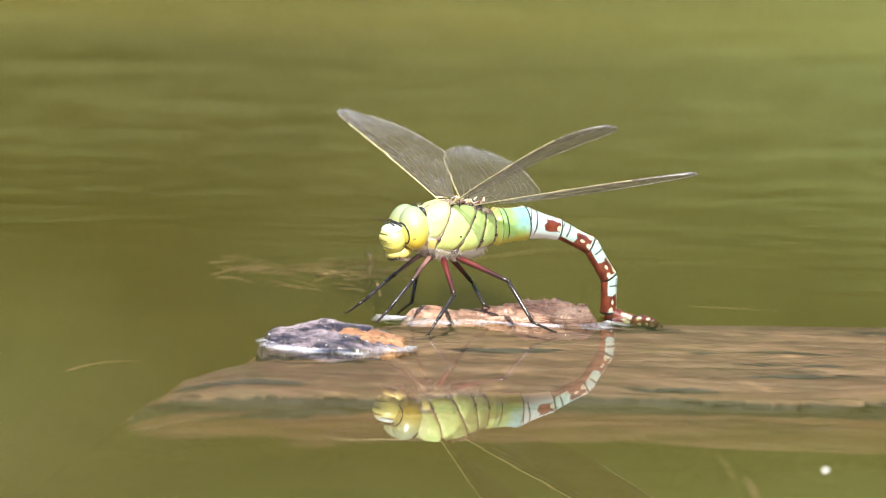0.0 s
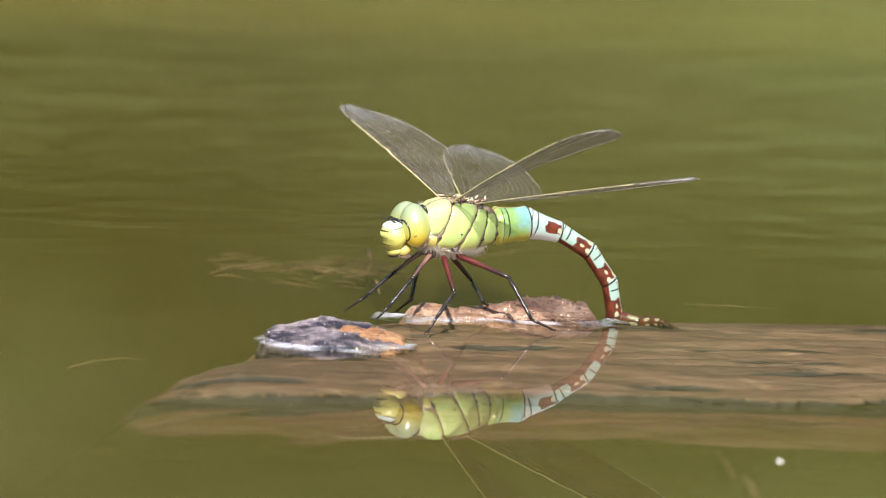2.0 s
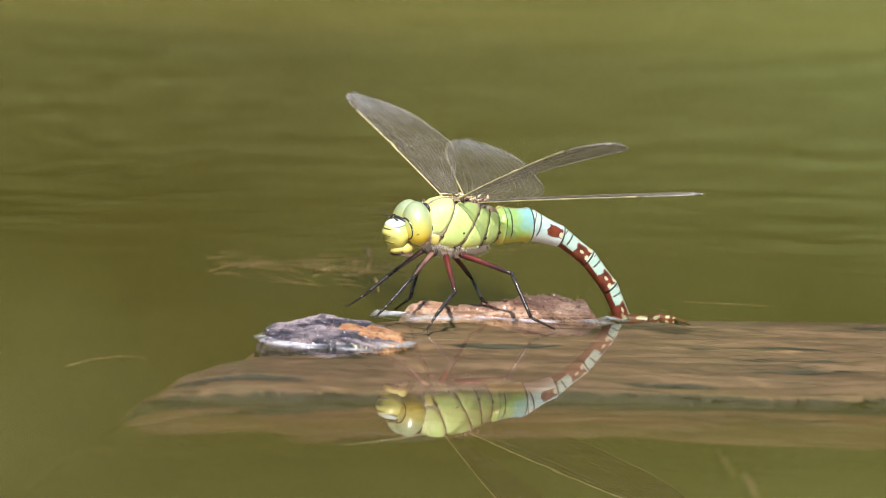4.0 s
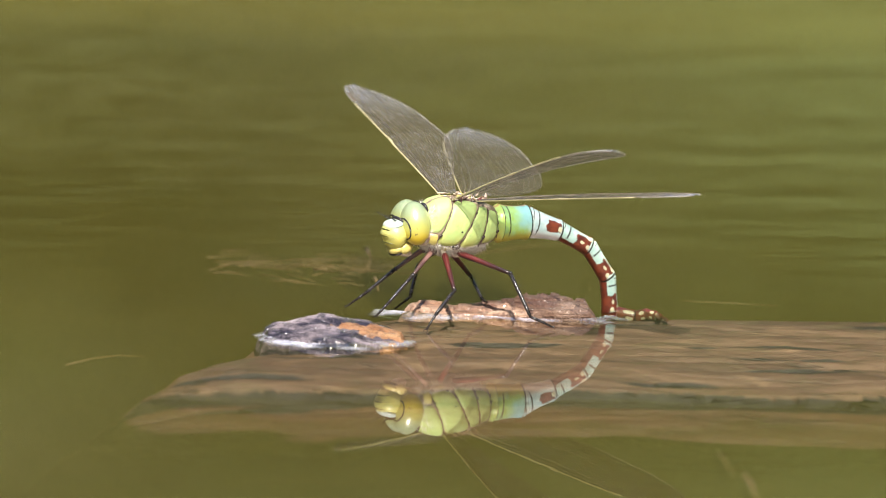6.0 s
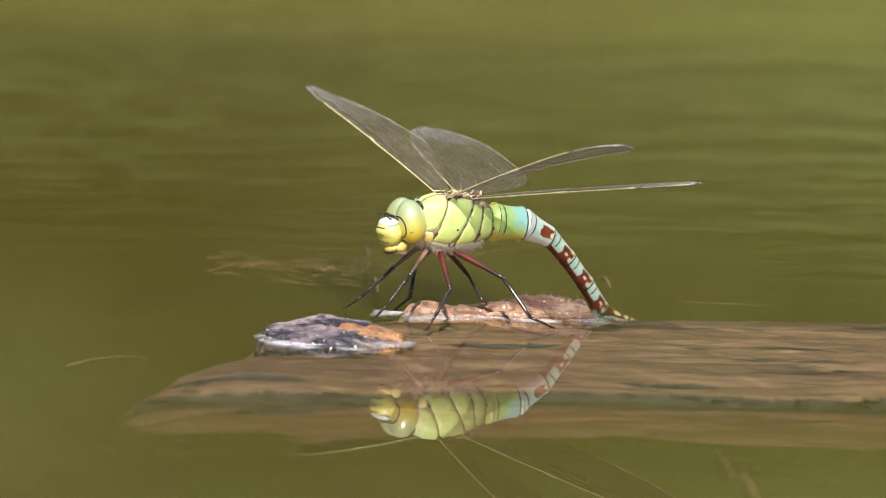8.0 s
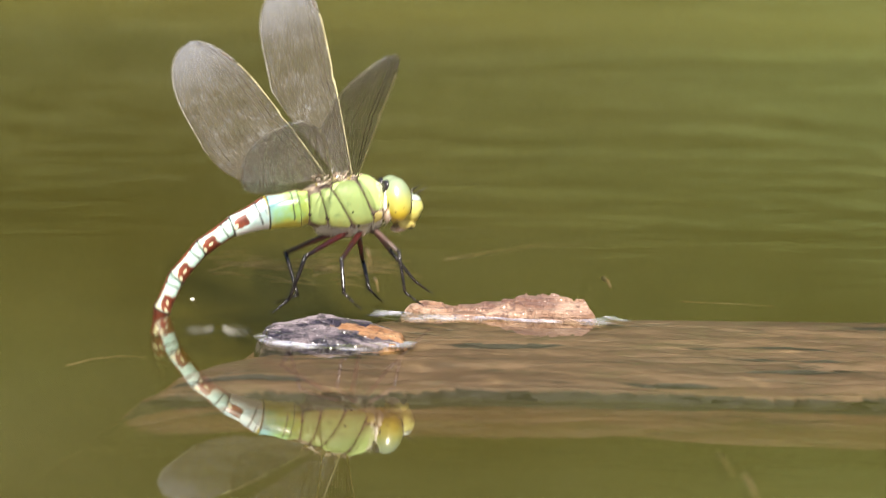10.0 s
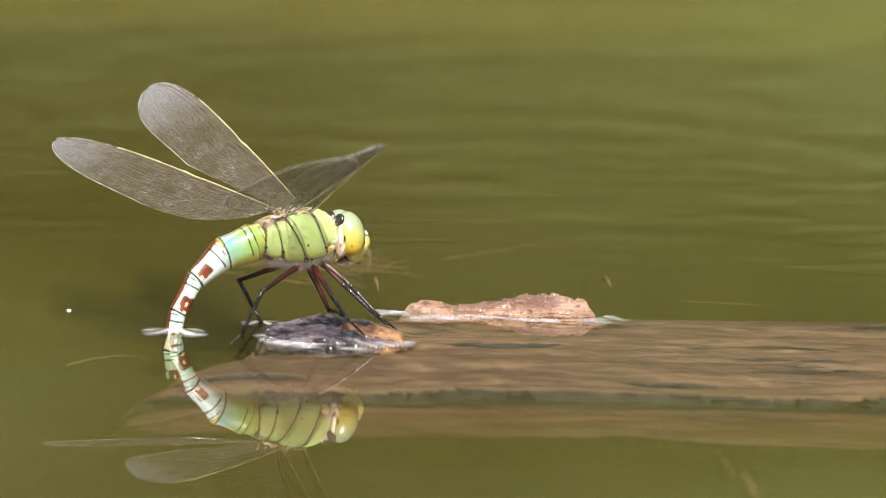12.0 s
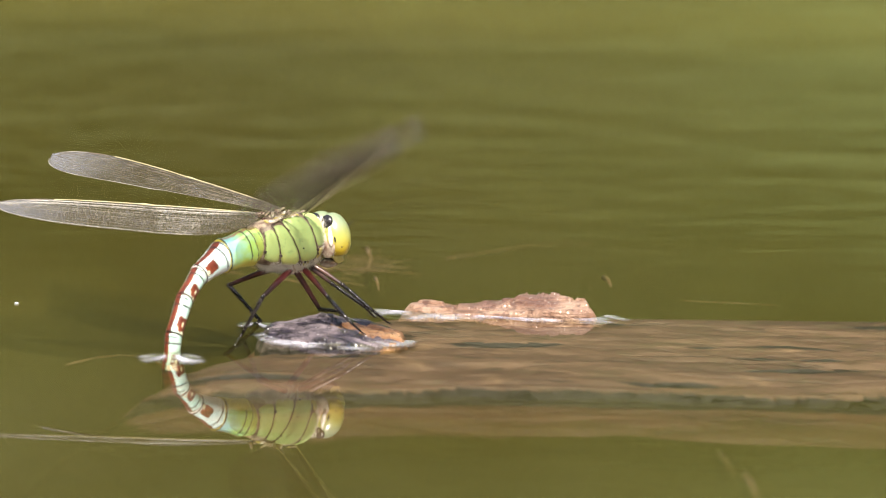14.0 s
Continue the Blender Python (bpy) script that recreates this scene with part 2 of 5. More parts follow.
def water_material(name, calm, pale=1.0):
    k = Mat(name)
    where = k.coord("Object", (1, 1, 1))
    gl = k.n.new("ShaderNodeBsdfGlossy")
    gl.inputs["Roughness"].default_value = 0.0
    gl.inputs["Color"].default_value = (1, 1, 1, 1)
    tr = k.n.new("ShaderNodeBsdfTransparent")
    tr.inputs["Color"].default_value = (0.97, 0.97, 0.90, 1)
    fr = k.n.new("ShaderNodeFresnel")
    fr.inputs["IOR"].default_value = 1.333
    if not calm:
        # low ripples, long across the breeze, stronger out on the open pond than beside the log
        long_ = k.noise(1.0, 2, k.slant((24, 62, 1)), 0.5)
        mid = k.noise(1.0, 2, k.slant((50, 170, 1)), 0.5)
        open_water = k.step(k.axis(where, 1), 0.03, 0.30)
        h = k.math("MULTIPLY", k.math("ADD", long_, k.math("MULTIPLY", mid, 0.25)), k.math("ADD", k.math("MULTIPLY", open_water, 0.98), 0.02))
        b = k.n.new("ShaderNodeBump")
        b.inputs["Strength"].default_value, b.inputs["Distance"].default_value = 1.0, 0.00036
        k.link(h, b.inputs["Height"])
        k.link(b.outputs[0], gl.inputs["Normal"])
        k.link(b.outputs[0], fr.inputs["Normal"])
    mx = k.n.new("ShaderNodeMixShader")
    fac = fr.outputs[0]
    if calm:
        # pale sky reflection painted into the colour, thinning to nothing at the rim
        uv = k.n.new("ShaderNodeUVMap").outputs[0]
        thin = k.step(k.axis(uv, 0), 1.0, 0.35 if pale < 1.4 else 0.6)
        # white lobes painted left and right, where raised water would mirror the sky
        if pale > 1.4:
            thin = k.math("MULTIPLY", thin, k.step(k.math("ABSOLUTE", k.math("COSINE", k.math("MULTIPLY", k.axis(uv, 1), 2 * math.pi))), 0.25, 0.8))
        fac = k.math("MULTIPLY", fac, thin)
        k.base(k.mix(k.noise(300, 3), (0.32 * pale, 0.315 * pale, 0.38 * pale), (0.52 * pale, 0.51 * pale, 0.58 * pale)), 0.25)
        sheen_mix = k.n.new("ShaderNodeMixShader")
        k.put(sheen_mix.inputs[0], k.math("MULTIPLY", thin, k.math("MULTIPLY", k.step(k.noise(1.0, 4, k.coord("Object", (110, 260, 260))), 0.36, 0.66), 0.8)))
        k.link(tr.outputs[0], sheen_mix.inputs[1])
        k.link(k.bsdf.outputs[0], sheen_mix.inputs[2])
        tr = sheen_mix
    k.put(mx.inputs[0], fac)
    k.link(tr.outputs[0], mx.inputs[1])
    k.link(gl.outputs[0], mx.inputs[2])
    k.link(mx.outputs[0], k.out.inputs[0])
    return k.m


WATER = water_material("pond_water", False)
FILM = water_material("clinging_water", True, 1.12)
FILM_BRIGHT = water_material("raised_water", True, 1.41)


def murk_material(name, opaque):
    k = Mat(name)
    n = k.noise(9, 4)
    n2 = k.noise(60, 3)
    deep = 0.5 if opaque == 1 else 1.0
    k.base(k.mix(n, tuple(deep * c for c in (0.097, 0.089, 0.017)), tuple(deep * c for c in (0.148, 0.118, 0.028))), 1.0)
    k.bsdf.inputs["Specular IOR Level"].default_value = 0.0
    if opaque < 1:
        tr = k.n.new("ShaderNodeBsdfTransparent")
        mx = k.n.new("ShaderNodeMixShader")
        where = k.coord()
        far = k.math("MAXIMUM", k.math("ABSOLUTE", k.axis(where, 0)), k.math("ABSOLUTE", k.axis(where, 1)))
        k.put(mx.inputs[0], k.math("MULTIPLY", k.step(far, 0.449, 0.444), k.math("ADD", k.math("MULTIPLY", k.math("SUBTRACT", n2, 0.5), opaque * 0.8), opaque)))
        k.link(tr.outputs[0], mx.inputs[1])
        k.link(k.bsdf.outputs[0], mx.inputs[2])
        k.link(mx.outputs[0], k.out.inputs[0])
    return k.m


def wood_material():
    k = Mat("sodden_wood")
    where = k.coord()
    grain = k.noise(1.0, 6, k.coord("Object", (90, 420, 300)), 0.65)
    broad = k.noise(1.0, 4, k.coord("Object", (14, 60, 60)), 0.6)
    blot = k.noise(70, 5, where, 0.65)
    crack = k.noise(1.0, 4, k.coord("Object", (42, 240, 210)), 0.6)
    col = k.mix(k.step(broad, 0.3, 0.7), (0.072, 0.038, 0.023), (0.172, 0.104, 0.066))
    col = k.mix(k.math("MULTIPLY", k.step(blot, 0.50, 0.70), 0.6), col, (0.075, 0.058, 0.025))
    col = k.mix(k.math("MULTIPLY", k.step(blot, 0.46, 0.30), 0.6), col, (0.25, 0.155, 0.09))
    col = k.mix(k.math("MULTIPLY", k.step(grain, 0.54, 0.38), 0.5), col, (0.040, 0.021, 0.012))
    col = k.mix(k.math("MULTIPLY", k.step(crack, 0.40, 0.32), 0.6), col, (0.022, 0.012, 0.007))
    low = k.step(k.axis(where, 2), -0.0042, -0.0064)
    col = k.mix(k.math("MULTIPLY", low, 0.75), col, k.mix(k.step(broad, 0.3, 0.7), (0.055, 0.019, 0.008), (0.11, 0.042, 0.017)))     # redder inner wood below the split
    # the shade inside the splits is painted near black along their lines
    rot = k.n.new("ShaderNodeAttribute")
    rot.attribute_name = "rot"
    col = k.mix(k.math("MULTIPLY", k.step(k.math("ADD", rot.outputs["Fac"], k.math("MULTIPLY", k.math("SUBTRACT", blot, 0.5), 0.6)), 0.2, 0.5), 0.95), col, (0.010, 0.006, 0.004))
    k.base(col, 0.6)
    k.bump(k.math("ADD", k.math("ADD", grain, k.math("MULTIPLY", k.step(crack, 0.40, 0.25), -1.2)), k.math("MULTIPLY", blot, 1.0)), 0.7, 0.0018)
    return k.m


def bark_material(name, a, b, c, wet):
    k = Mat(name)
    where = k.coord()
    grain = k.noise(1.0, 6, k.coord("Object", (110, 900, 1500)), 0.7)
    blot = k.noise(1.0, 4, k.coord("Object", (90, 200, 420)))
    fleck = k.noise(900, 2, where)
    lumps = k.noise(330, 4, where, 0.6)
    col = k.mix(k.step(blot, 0.35, 0.62), a, b)
    col = k.mix(k.math("MULTIPLY", k.step(lumps, 0.48, 0.36), 0.7), col, c)
    col = k.mix(k.math("MULTIPLY", k.step(k.noise(55, 4, where), 0.47, 0.60), 0.75), col, tuple(1.6 * q for q in c))
    col = k.mix(k.math("MULTIPLY", k.step(grain, 0.5, 0.3), 0.7), col, c)
    col = k.mix(k.math("MULTIPLY", k.step(fleck, 0.70, 0.76), 0.6), col, (0.36, 0.29, 0.25))
    k.base(col, k.math("ADD", k.math("MULTIPLY", blot, 0.4), 0.5 - wet), 0, wet)
    k.bump(k.math("ADD", k.math("ADD", grain, k.math("MULTIPLY", lumps, 1.5)), k.math("MULTIPLY", fleck, 0.5)), 0.9, 0.0013)
    return k.m


WOOD = wood_material()
BARK = bark_material("pale_orange_bark", (0.295, 0.165, 0.105), (0.43, 0.285, 0.21), (0.065, 0.026, 0.02), 0.25)
WET_BARK = bark_material("wet_dark_bark", (0.030, 0.024, 0.034), (0.27, 0.22, 0.24), (0.006, 0.005, 0.008), 0.55)
ORANGE_WOOD = bark_material("wet_orange_wood", (0.27, 0.125, 0.055), (0.43, 0.24, 0.12), (0.05, 0.025, 0.015), 0.3)
WEED = mottled("pond_weed_brown", (0.11, 0.068, 0.026), (0.17, 0.11, 0.045), 200, 0.6)
# the sun's glints on the drops are put into their white colour
DROP = mottled("water_drop", (0.5, 0.48, 0.5), (0.75, 0.74, 0.76), 900, 0.05, 0.0, 0.8)
FOAM = mottled("white_foam", (0.75, 0.75, 0.75), (0.85, 0.85, 0.85), 900, 0.4)


def foliage_material():
    k = Mat("bank_foliage")
    n1 = k.noise(1.5, 5)
    n2 = k.noise(3.6, 4)
    col = k.mix(k.step(n1, 0.35, 0.65), (0.014, 0.019, 0.004), (0.046, 0.056, 0.011))
    col = k.mix(k.step(n2, 0.40, 0.66), col, (0.075, 0.091, 0.023))
    low = k.step(k.math("ADD", k.axis(k.coord(), 2), k.math("MULTIPLY", n1, 1.2)), 2.9, 1.7)
    col = k.mix(k.math("MULTIPLY", low, 0.08), col, (0.10, 0.10, 0.030))      # paler low down, to brighten the water that mirrors it
    # paler green painted on the right side, to brighten the water mirroring it
    pale_right = k.step(k.math("ADD", k.axis(k.coord(), 0), k.math("MULTIPLY", n1, 0.6)), 0.2, 0.75)
    col = k.mix(k.math("MULTIPLY", pale_right, 0.65), col, (0.085, 0.124, 0.032))
    k.base(col, 0.8)
    k.bump(n2, 1.0, 0.2)
    return k.m


FOLIAGE = foliage_material()


# ---- mesh helpers (millimetres in, metres out) ----
def part(name, bm, material, parent=None, label="", smooth=True):
    me = bpy.data.meshes.new(name)
    bm.to_mesh(me)
    bm.free()
    for m in (material if isinstance(material, (list, tuple)) else (material,)):
        me.materials.append(m)
    if smooth:
        me.polygons.foreach_set("use_smooth", [True] * len(me.polygons))
    ob = new(name, me)
    if parent is not None:
        ob.parent = parent
    if label:
        ob["label"] = label
    return ob


def loft(rings, closed=True, caps=True, bm=None):
    """Skin over rings of points, with a map: u along the rings, v round them."""
    bm = bm or bmesh.new()
    uv = bm.loops.layers.uv.verify()
    vs = [[bm.verts.new(Vector(p) * MM) for p in r] for r in rings]
    k = len(rings[0])
    for i in range(len(rings) - 1):
        for j in range(k if closed else k - 1):
            j2 = (j + 1) % k
            f = bm.faces.new((vs[i][j], vs[i][j2], vs[i + 1][j2], vs[i + 1][j]))
            us = (i, i, i + 1, i + 1)
            js = (j, j + 1, j + 1, j)
            for lp, a, b in zip(f.loops, us, js):
                lp[uv].uv = (a / (len(rings) - 1), b / (k if closed else k - 1))
    if caps and closed:
        bm.faces.new(vs[0][::-1])
        bm.faces.new(vs[-1])
    bmesh.ops.recalc_face_normals(bm, faces=bm.faces)
    return bm


def ellipsoid(r, at=(0, 0, 0), turn=(0, 0, 0), seg=24, bm=None, warp=None):
    m = pose(*at, *turn)
    rings = []
    for i in range(1, seg // 2):
        a = math.pi * i / (seg // 2)
        ring = []
        for j in range(seg):
            b = 2 * math.pi * j / seg
            p = Vector((r[0] * math.sin(a) * math.cos(b), r[1] * math.sin(a) * math.sin(b), r[2] * math.cos(a)))
            if warp:
                p = warp(p)
            ring.append(m @ p)
        rings.append(ring)
    return loft(rings, bm=bm)


def tube(points, radii, sides=8, bm=None, flat=1.0):
    """A rod along points, of the radii given at each."""
    pts = [Vector(p) for p in points]
    rings = []
    for i, p in enumerate(pts):
        d = (pts[min(i + 1, len(pts) - 1)] - pts[max(i - 1, 0)]).normalized()
        a = d.cross(Vector((0.13, 0.21, 0.97))).normalized()
        b = d.cross(a)
        rings.append([p + (a * math.cos(2 * math.pi * j / sides) + b * flat * math.sin(2 * math.pi * j / sides)) * radii[i] for j in range(sides)])
    return loft(rings, bm=bm)


def thing(name, label, category, kind="", group=""):
    return tagged(new(name), label, category, group, kind)


# ---- the pond ----
def sheet(name, z, half, material, label, cells=1, wave=0.0, pitch=0.03):
    bm = bmesh.new()
    bmesh.ops.create_grid(bm, x_segments=cells, y_segments=cells, size=half)
    for v in bm.verts:
        v.co.z = z + (wave * noise.noise(Vector((v.co.x / pitch, v.co.y / pitch, z * 900))) if wave else 0)
    ob = part(name, bm, material)
    return tagged(ob, label, "water", kind="structure")


def make_pond():
    water = sheet("water", 0, 12.0, WATER, "calm green pond water with faint long ripples")
    for z, a in ((-3.2, 0.10), (-5.0, 0.13), (-7.0, 0.18), (-9.2, 0.24), (-11.6, 0.30), (-14.4, 0.38), (-18.0, 0.5)):
        sheet("murk", z * MM, 0.45, murk_material("silty_water", a), "thin cloudy layer of olive silt in the water", 160, max(0.8, 0.14 * abs(z)) * MM, 0.016)
    sheet("murk_deep", -26 * MM, 12.0, murk_material("thick_silty_water", 1), "deep olive silt-clouded water of the pond", 1)
    sheet("ground", -0.16, 14.0, murk_material("pond_mud", 1), "muddy olive bed of the pond")
    # the wooded bank all round, which the water mirrors
    bm = bmesh.new()
    n, rows = 160, 26
    vs = []
    for i in range(rows):
        h = -0.3 + 7.0 * i / (rows - 1)
        ring = []
        for j in range(n):
            a = 2 * math.pi * j / n
            p = Vector((math.cos(a) * 2.2, math.sin(a) * 2.2, h * 0.6))
            r = 9.0 + 0.8 * noise.noise(p) + 0.5 * noise.noise(p * 2.7) + 0.22 * h - (1.2 if i == 0 else 0)
            top = 1.0 + (0.25 * noise.noise(Vector((math.cos(a) * 3, math.sin(a) * 3, 5))) if i else 0)
            ring.append(bm.verts.new((r * math.cos(a), r * math.sin(a), h * top)))
        vs.append(ring)
    for i in range(rows - 1):
        for j in range(n):
            bm.faces.new((vs[i][j], vs[i][(j + 1) % n], vs[i + 1][(j + 1) % n], vs[i + 1][j]))
    bmesh.ops.recalc_face_normals(bm, faces=bm.faces)
    bmesh.ops.reverse_faces(bm, faces=bm.faces)
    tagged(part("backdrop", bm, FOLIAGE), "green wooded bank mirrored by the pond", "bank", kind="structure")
    return water


# ---- the log ----
LOG_Y, LOG_HALF, LOG_DEEP, LOG_SKEW = -9.0, 64.0, 56.0, 0.15
SPLITS = ((12, 0.5), (-16, 0.5), (-27, 0.6), (-37, 0.8), (-45, 0.9), (-59, 1.2))


def wander(x, k):
    """How far a split along the grain strays from its line at x."""
    return 3.5 * noise.noise(Vector((x / 45, k * 7.3, 0))) + 1.5 * noise.noise(Vector((x / 12, k * 7.3, 3))) + 0.5 * noise.noise(Vector((x / 3, k * 7.3, 3)))


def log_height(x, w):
    """The log's upper side: x along it, w across it from the far flank (+) to the near one (-). Gives its height and
    how dark the shade painted in its splits is.
    """
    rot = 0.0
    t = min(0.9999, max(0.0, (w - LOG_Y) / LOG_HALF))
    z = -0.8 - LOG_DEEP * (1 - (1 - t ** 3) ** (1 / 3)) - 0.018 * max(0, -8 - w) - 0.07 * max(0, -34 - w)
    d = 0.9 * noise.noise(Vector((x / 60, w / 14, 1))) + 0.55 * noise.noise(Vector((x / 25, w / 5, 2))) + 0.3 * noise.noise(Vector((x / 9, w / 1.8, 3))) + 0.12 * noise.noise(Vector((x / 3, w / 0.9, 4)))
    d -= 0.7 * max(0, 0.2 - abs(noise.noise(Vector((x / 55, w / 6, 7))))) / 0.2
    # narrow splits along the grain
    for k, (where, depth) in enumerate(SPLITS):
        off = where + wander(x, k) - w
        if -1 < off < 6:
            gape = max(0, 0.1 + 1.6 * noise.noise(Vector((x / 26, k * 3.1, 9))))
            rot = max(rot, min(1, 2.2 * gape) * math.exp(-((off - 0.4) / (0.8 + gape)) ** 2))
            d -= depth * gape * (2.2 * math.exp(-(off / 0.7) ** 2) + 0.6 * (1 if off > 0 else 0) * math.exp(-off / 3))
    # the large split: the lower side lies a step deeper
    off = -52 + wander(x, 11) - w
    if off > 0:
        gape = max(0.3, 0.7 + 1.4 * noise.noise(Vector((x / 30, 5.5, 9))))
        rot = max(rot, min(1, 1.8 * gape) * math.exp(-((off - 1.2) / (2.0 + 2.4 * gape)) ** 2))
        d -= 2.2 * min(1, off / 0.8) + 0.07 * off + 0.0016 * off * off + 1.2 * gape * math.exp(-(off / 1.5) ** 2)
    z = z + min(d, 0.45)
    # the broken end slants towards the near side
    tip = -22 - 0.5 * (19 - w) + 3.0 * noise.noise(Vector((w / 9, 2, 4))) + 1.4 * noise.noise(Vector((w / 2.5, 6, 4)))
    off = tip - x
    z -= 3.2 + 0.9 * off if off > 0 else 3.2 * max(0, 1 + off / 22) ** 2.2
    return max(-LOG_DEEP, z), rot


def make_log():
    xs = [-125 + 3.0 * i for i in range(14)] + [-83 + 0.8 * i for i in range(242)] + [118 + 8 * i for i in range(40)]
    ws = [56, 54, 51, 48, 44, 40, 36] + [33 - 0.5 * j for j in range(270)] + [-103, -106, -110, -115, -121, -128]
    rings, split_shades = [], []
    for x in xs:
        ring = []
        for w in ws:
            z, rot = log_height(x, w)
            ring.append(Vector((x, w + LOG_SKEW * x, z)))
            split_shades.append(rot)
        ring += [Vector((x, -128 + LOG_SKEW * x, -LOG_DEEP - 2)), Vector((x, 56 + LOG_SKEW * x, -LOG_DEEP - 2))]
        split_shades += [0.0, 0.0]
        rings.append(ring)
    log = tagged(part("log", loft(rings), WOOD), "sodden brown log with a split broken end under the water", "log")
    log.data.attributes.new("rot", "FLOAT", "POINT").data.foreach_set("value", split_shades)


def bark_piece(name, mats, label, x0, x1, y0, y1, height, seed, bottom=-3.5, pick=None, rough=1.0, lay=0.0, torn=0.55):
    """A flake of bark: a torn, layered slab on an uneven outline. height(u, v) in mm, u along, v from the near edge to the far one."""
    nu, nv = 190, 84
    bm = bmesh.new()
    top = {}
    for i in range(nu + 1):
        u = i / nu
        for j in range(nv + 1):
            v = j / nv
            x = x0 + (x1 - x0) * u
            ends = max(0.0, 1 - abs(2 * u - 1) ** 4) ** 0.6
            wob = 1.3 * noise.noise(Vector((x / 6, seed, v * 1.5))) + 0.6 * noise.noise(Vector((x / 1.7, seed, v * 3))) + 0.25 * noise.noise(Vector((x / 0.6, seed, v * 5)))
            mid = (y0 + y1) / 2
            y = mid + ((y0 + (y1 - y0) * v) - mid) * (0.2 + 0.8 * ends) + wob
            x += 1.6 * noise.noise(Vector((y / 4, seed + 5, 0))) * abs(2 * u - 1) ** 2
            rim = min(1.0, 14.0 * min(v, 1 - v)) ** 0.6 * min(1.0, 16 * min(u, 1 - u)) ** 0.6
            z = height(u, v)
            z += rough * (1.2 * noise.noise(Vector(((x + lay * y) / 11, (y - lay * x) / 2.0, seed))) - 1.1 * abs(noise.noise(Vector(((x + lay * y) / 9, (y - lay * x) / 1.5, seed + 2)))) + 0.4 * noise.noise(Vector(((x + lay * y) / 4.5, (y - lay * x) / 0.8, seed))) + 0.35)
            step = 0.75
            k = z / step
            f = k - math.floor(k)
            z = (1 - torn) * z + torn * step * (math.floor(k) + min(1, max(0, (f - 0.42) / 0.16)))          # torn layers
            z = bottom + (z - bottom) * rim
            top[i, j] = bm.verts.new(Vector((x, y, z)) * MM)
    for i in range(nu):
        for j in range(nv):
            f = bm.faces.new((top[i, j], top[i + 1, j], top[i + 1, j + 1], top[i, j + 1]))
            if pick:
                f.material_index = pick(i / nu, j / nv)
    round_ = [(i, 0) for i in range(nu + 1)] + [(nu, j) for j in range(1, nv + 1)] + [(i, nv) for i in range(nu - 1, -1, -1)] + [(0, j) for j in range(nv - 1, 0, -1)]
    low = [bm.verts.new((top[k].co.x, top[k].co.y, bottom * MM - 0.001)) for k in round_]
    rim = [top[k] for k in round_]
    for a in range(len(low)):
        b = (a + 1) % len(low)
        bm.faces.new((rim[b], rim[a], low[a], low[b]))
    bm.faces.new(low)
    bmesh.ops.recalc_face_normals(bm, faces=bm.faces)
    return tagged(part(name, bm, mats), label, "bark")


def film_strip(name, label, line, parent=None):
    """Water drawn up along an edge: line holds (x, y, width, rise) from one end to the other, width towards the open water."""
    pts = [Vector((x, y, 0)) for x, y, w, h in line]
    rings = []
    for k in range(7):
        f = k / 6
        ring = []
        for i, (x, y, w, h) in enumerate(line):
            d = (pts[min(i + 1, len(pts) - 1)] - pts[max(i - 1, 0)]).normalized()
            out = Vector((d.y, -d.x, 0))
            wide = w * (1 + 0.35 * noise.noise(Vector((x / 3, y / 3, 1))))
            ring.append(pts[i] + out * wide * f + Vector((0, 0, 0.08 + h * (1 - f) ** 1.7)))
        rings.append(ring)
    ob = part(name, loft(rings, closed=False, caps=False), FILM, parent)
    return tagged(ob, label, "water", kind="structure")


def smooth_line(points, n=60):
    """An even line through a few (x, y, width, rise)."""
    k = len(points) - 1
    out = []
    for i in range(n + 1):
        t = i / n * k
        j = min(int(t), k - 1)
        f = t - j
        f = f * f * (3 - 2 * f)
        out.append(tuple(a + (b - a) * f for a, b in zip(points[j], points[j + 1])))
    return out


